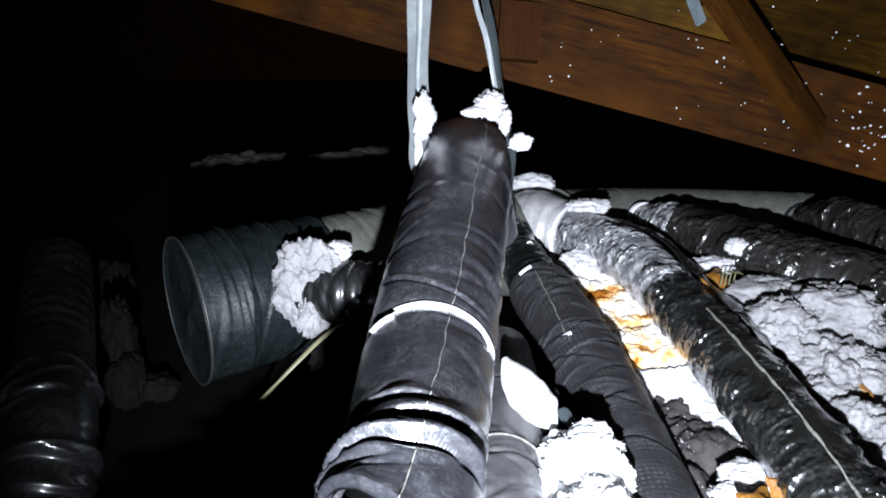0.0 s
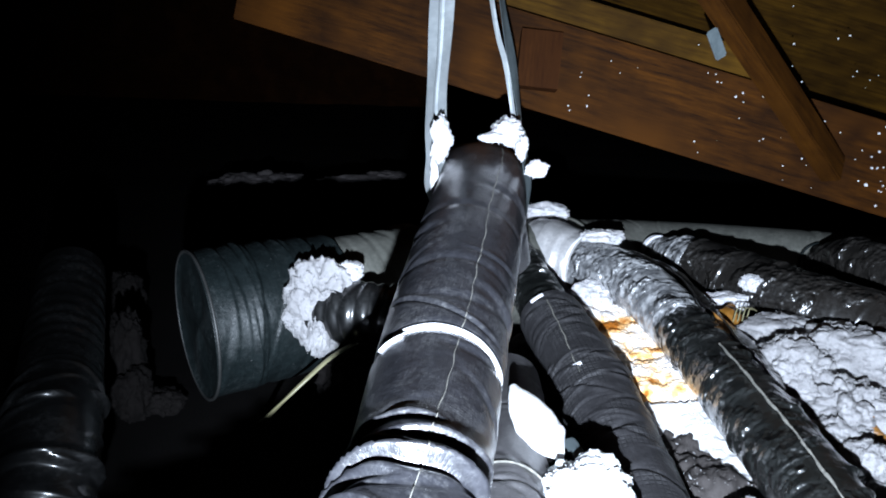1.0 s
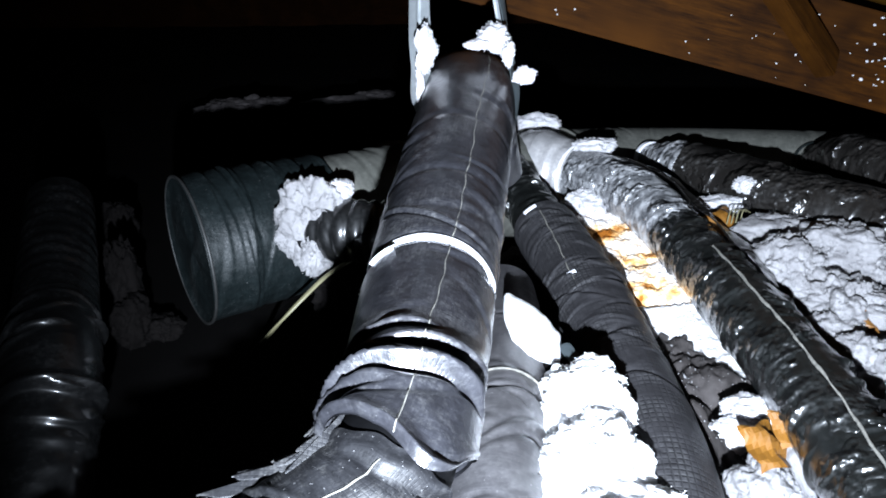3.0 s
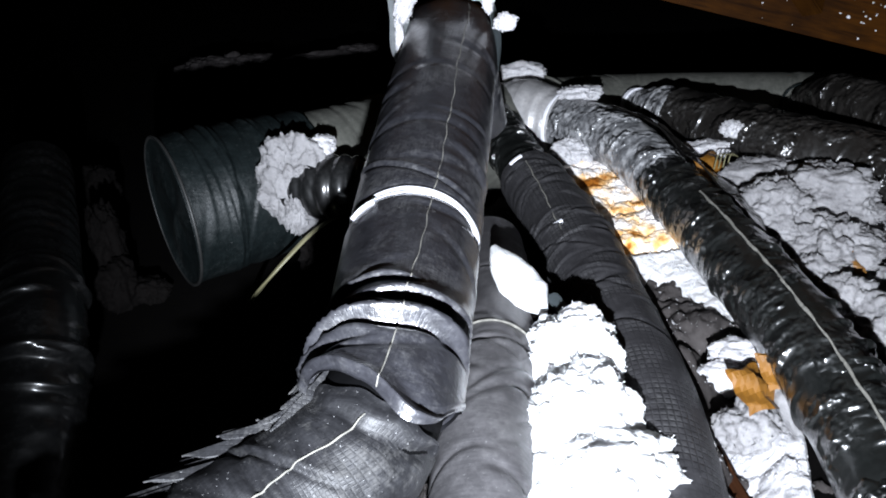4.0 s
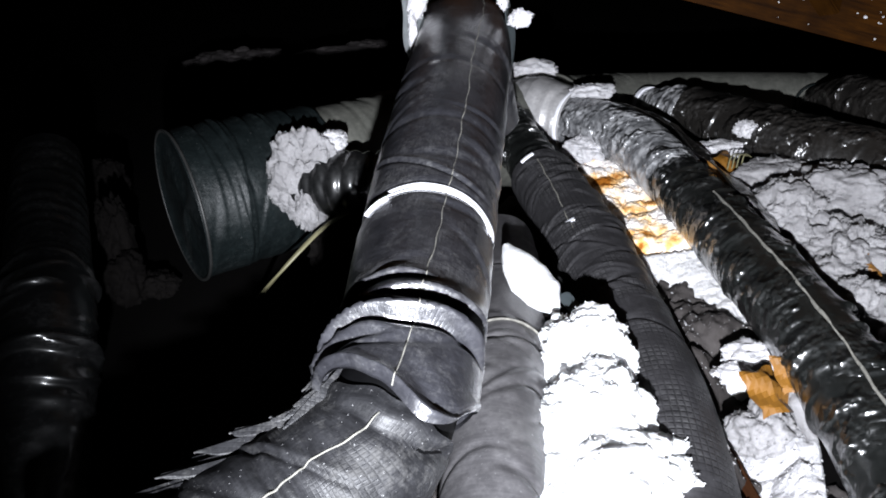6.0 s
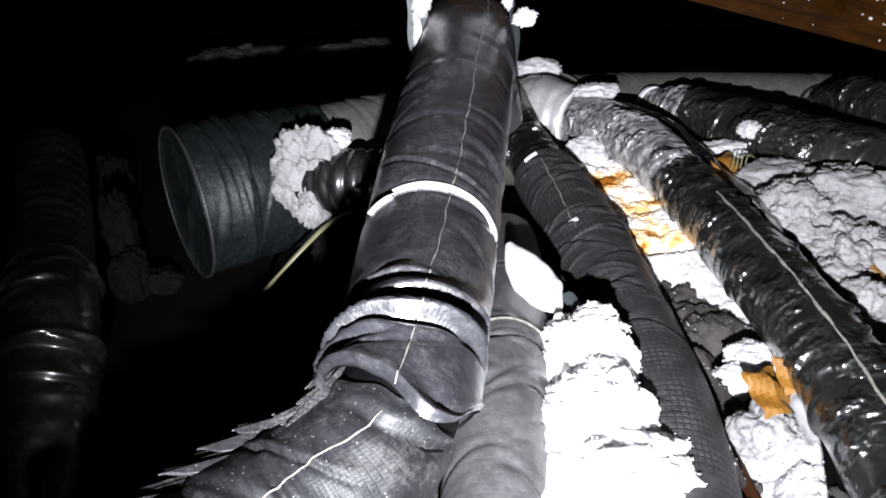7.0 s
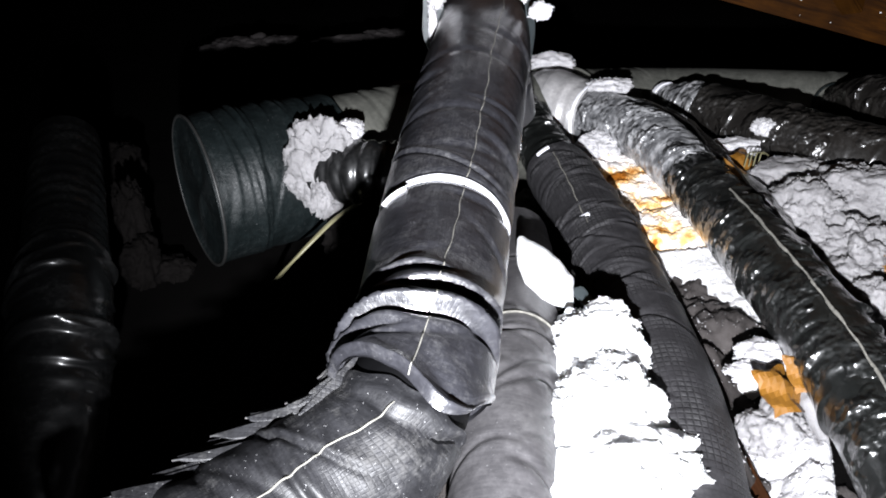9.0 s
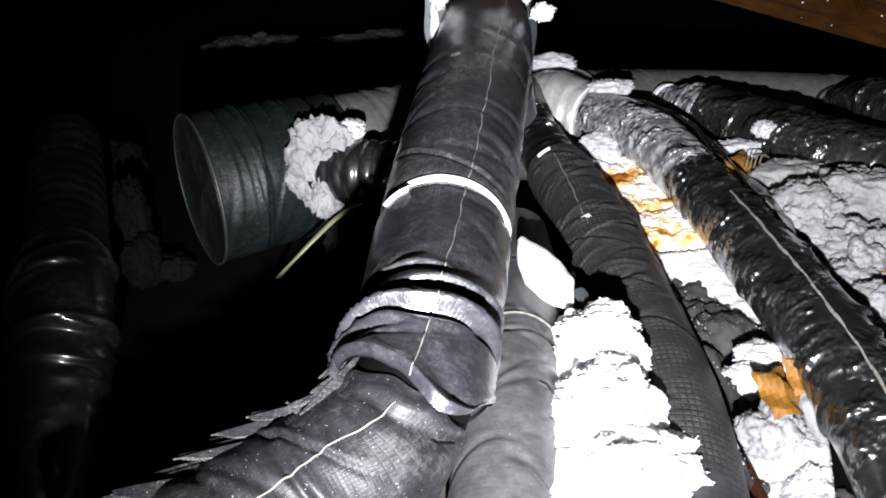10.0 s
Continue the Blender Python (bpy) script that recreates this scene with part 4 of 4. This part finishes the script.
clump("dark_wool_scrap", "near-black scrap of wool under the fleece", (0.278, 1.679, 0.158), 0.035, 30, wr, NEAR_BLACK, stretch=(1.3, 1, 0.7))

# wool bed in the trough between two ducts: orange-stained far part, bright white near parts
BED_Y = [1.05, 1.2, 1.36, 1.54, 1.7, 2.0, 2.3, 2.9]
BED_L = [0.62, 0.62, 0.65, 0.66, 0.63, 0.58, 0.55, 0.50]
BED_R = [0.77, 0.80, 0.85, 0.90, 0.91, 0.90, 0.85, 0.76]
BED_Z = [-0.06, -0.04, -0.03, -0.01, 0.0, 0.05, 0.11, 0.18]


def wool_bed(name, label, y0, y1, material, seed, lump, scale, step=0.004):
    """A drift of wool that fills the trough from y0 to y1: rounded lumps, ragged ends."""
    ys = np.arange(y0, y1, step)
    us = np.linspace(0, 1, int(0.3 / step))
    U, Y = np.meshgrid(us, ys, indexing="ij")
    X = np.interp(Y, BED_Y, BED_L) * (1 - U) + np.interp(Y, BED_Y, BED_R) * U
    p = np.stack([X.ravel(), Y.ravel(), 0 * X.ravel()], -1)
    p = p + 0.03 * np.stack([fbm3(p * 9 + 3 * k, seed + k, 2) for k in range(3)], -1)
    n1, n2 = puffs(p * scale, seed, 2).reshape(X.shape), puffs(p * scale * 2.6, seed + 3, 2).reshape(X.shape)
    f = fbm3(p * 44, seed + 5, 4, 0.65).reshape(X.shape)
    low = fbm3(p * 5, seed + 6, 2).reshape(X.shape)
    end = np.minimum((Y - y0) / 0.07, (y1 - Y) / 0.07) + 1.1 * (low - 0.45)
    rim = np.minimum(np.clip(end, 0, 1), np.clip(np.minimum(U, 1 - U) / 0.12 + 1.6 * (low - 0.4), 0, 1))
    Z = np.interp(Y, BED_Y, BED_Z) + lump * (n1 - 0.6 + 0.3 * n2) + 0.05 * (low - 0.4) + 0.020 * (f - 0.45) - 0.11 * (1 - np.sqrt(rim)) - 0.13 * np.clip(1 - 1.5 * U, 0, 1) * np.clip((2.15 - Y) / 0.25, 0, 1)
    n, k = X.shape
    idx = np.arange(n * k).reshape(n, k)
    F = np.stack([idx[:-1, :-1], idx[1:, :-1], idx[1:, 1:], idx[:-1, 1:]], axis=-1).reshape(-1, 4).tolist()
    at = np.array([0.74, (y0 + y1) / 2, 0.0])
    V = np.stack([X, Y, Z], -1).reshape(-1, 3) - at
    ob = new(name, mesh_from(name, V, F, material))
    ob.location = at
    tagged(ob, label, "insulation")
    q = np.random.default_rng(seed)
    pick = q.integers(0, len(V), int(2600 * (y1 - y0)))
    bv, bf = bits(V[pick], np.tile(np.array([[0.0, -0.4, 0.9]]), (len(pick), 1)), 0.0010 + 0.0035 * q.random(len(pick)) ** 2.5, seed)
    tagged(part_mesh("fuzz", mesh_from("fuzz", bv, bf, material), ob), kind="stuff")
    return ob


wool_bed("orange_wool", "orange-stained white wool lying between the ducts", 2.12, 2.90, WOOL_ORANGE, 41, 0.034, 15)
wool_bed("wool_drift", "smooth bright white wool drift between the ducts", 1.63, 2.20, WOOL_BED, 43, 0.030, 8)
wool_bed("wool_drift", "clotted white wool drift beside the orange paper", 1.12, 1.58, WOOL, 47, 0.036, 15)
for at, size, st in (((0.790, 1.610, 0.060), 0.042, (1.3, 0.9, 0.5)), ((0.740, 1.560, 0.045), 0.036, (1.2, 0.9, 0.5)),
                     ((1.076, 2.166, 0.185), 0.09, (1.0, 1.0, 0.8)), ((1.185, 2.006, 0.149), 0.085, (1.0, 1.0, 0.8)), ((1.122, 2.409, 0.232), 0.07, (1.3, 1.0, 0.6)), ((1.272, 2.245, 0.236), 0.09, (1.2, 1.0, 0.7)), ((0.597, 2.800, 0.225), 0.05, (1.2, 1, 0.6))):
    clump("wool_clump", "bright white clotted wool clump on the loose fill", at, size, 0, wr, WOOL_MID if at[0] > 0.9 else WOOL, stretch=st, sub=6, rough=0.75)

er = random.Random(77)
for at, size in (((1.084, 2.059, 0.168), 0.05), ((1.210, 2.288, 0.210), 0.055), ((1.190, 2.373, 0.226), 0.045), ((1.305, 2.151, 0.200), 0.055), ((1.083, 1.866, 0.132), 0.05), ((1.106, 1.758, 0.139), 0.045), ((0.745, 1.419, -0.022), 0.05), ((1.136, 2.320, 0.207), 0.035), ((1.183, 2.168, 0.166), 0.035)):
    clump("wool_clump", "grey-white clotted wool clump on the loose fill", at, size, 0, er, WOOL if er.random() < 0.15 else WOOL_MID, stretch=(1.1, 1.0, er.uniform(0.7, 0.95)), rough=0.7)

for k in range(88):
    if er.random() < 0.38:
        continue
    cx, cy = 1.02 + 0.115 * (k % 8) + er.gauss(0, 0.03), 1.42 + 0.11 * (k // 8) + er.gauss(0, 0.03)
    cz = float(insulation_height(np.array([[cx]]), np.array([[cy]]))[0, 0])
    clump("wool_clump", "grey-white clotted wool clump on the loose fill", (cx, cy, cz + 0.006), er.uniform(0.035, 0.072), 0, er, WOOL_MID, stretch=(1.1, 1.0, er.uniform(0.6, 0.95)), rough=0.85)


g = np.random.default_rng(9)
fx, fy = g.uniform(0.3, 2.5, 9000), g.uniform(0.9, 3.1, 9000)
fz = insulation_height(fx, fy)
bv, bf = bits(np.stack([fx, fy, fz], -1), np.tile(np.array([[0.0, -0.3, 0.95]]), (len(fx), 1)), 0.0012 + 0.0042 * g.random(len(fx)) ** 2.5, 5)
tagged(new("wool_tufts", mesh_from("wool_tufts", bv, bf, WOOL_MID)), "white tufts of loose-fill wool over the floor", "insulation", kind="stuff")

ST = [(0.818, 1.486, 0.05), (0.824, 1.405, 0.02), (0.827, 1.331, -0.02)]
strip = new("wool_strip", mesh_from("wool_strip", *tube(rel(ST, ST[0]), [0.012, 0.024, 0.020, 0.010, 0.004], [lambda s, th: 0.009 * (fbm(s * 40, np.cos(th) * 2 + 3, 9) - 0.5)], step=0.004, around=30)[:2], WOOL_MID))
strip.location = ST[0]
tagged(strip, "pale twisted strip of wool beside the orange paper", "insulation")

# ---------------------------------------------------------------- joists, facing scraps, cable, wires
for a, b, sink in (((0.958, 2.834, 0.198), (1.140, 1.531, 0.005), 0.06), ((0.604, 1.928, 0.028), (0.669, 1.197, -0.072), 0.075)):
    a, b = Vector(a) - Vector((0, 0, sink)), Vector(b) - Vector((0, 0, sink))
    tagged(board("ceiling_joist", a, b, 0.04, 0.14, JOIST), "brown timber ceiling joist half buried in wool", "joist", kind="structure")


def facing(at, size, turn, label):
    """A bent, torn scrap of orange facing paper."""
    n = 9
    V, F = [], []
    for lay in (0, 0.0015):
        for i in range(n):
            for j in range(n):
                u, w = i / (n - 1) - 0.5, j / (n - 1) - 0.5
                ragged = 1 + 0.10 * math.sin(7 * u + 11 * w) + 0.05 * math.sin(23 * w)
                V.append((u * size[0] * ragged, w * size[1] * ragged, abs(u) * -0.35 * size[0] + 0.006 * math.sin(9 * w + 5 * u) + lay))
    for lay in (0, n * n):
        for i in range(n - 1):
            for j in range(n - 1):
                a = lay + i * n + j
                q = (a, a + 1, a + n + 1, a + n)
                F.append(q if lay else q[::-1])
    ob = new("facing_scrap", mesh_from("facing_scrap", V, F, KRAFT, smooth=False))
    ob.matrix_world = Matrix.Translation(at) @ pose(0, 0, 0, *turn)
    return tagged(ob, label, "paper")


facing((0.757, 1.445, 0.082), (0.11, 0.11), (35, 10, 30), "torn orange facing paper sticking out of the wool")
facing((0.806, 1.477, 0.102), (0.06, 0.09), (50, -10, 10), "torn orange facing paper sticking out of the wool")
facing((1.161, 1.878, 0.159), (0.10, 0.10), (40, 0, -30), "torn orange facing paper beside the ducts")
facing((1.017, 2.470, 0.256), (0.15, 0.13), (30, 0, 40), "torn orange facing paper under loose wires")
CB = [(-0.199, 2.223, 0.236), (-0.245, 2.199, 0.230), (-0.315, 2.151, 0.199), (-0.388, 2.092, 0.144), (-0.454, 2.082, 0.076), (-0.522, 2.179, -0.023), (-0.595, 2.394, -0.154), (-0.646, 2.621, -0.260)]
cable = thing("power_cable", "pale yellow sheathed cable hanging off the trunk duct", "cable", CB[0])
v, f, uv = tube(rel(CB, CB[0]), [0.009, 0.0085], (), step=0.01, around=14, flat=0.55)
part_mesh("sheath", mesh_from("sheath", v, f, CABLE, uv), cable)
for k in range(4):
    w = Vector((0.976, 2.410, 0.261)) + Vector((0.016 * k, 0.004 * k, 0))
    W = [tuple(w), tuple(w + Vector((0.02, 0.03, 0.035))), tuple(w + Vector((0.06, 0.07, 0.03 - 0.006 * k)))]
    wire = new("loose_wire", mesh_from("loose_wire", *tube(rel(W, W[0]), [0.0022, 0.0022], (), step=0.01, around=8)[:2], CABLE))
    wire.location = W[0]
    tagged(wire, "thin yellow loose wire over orange paper", "wire", "loose wires")
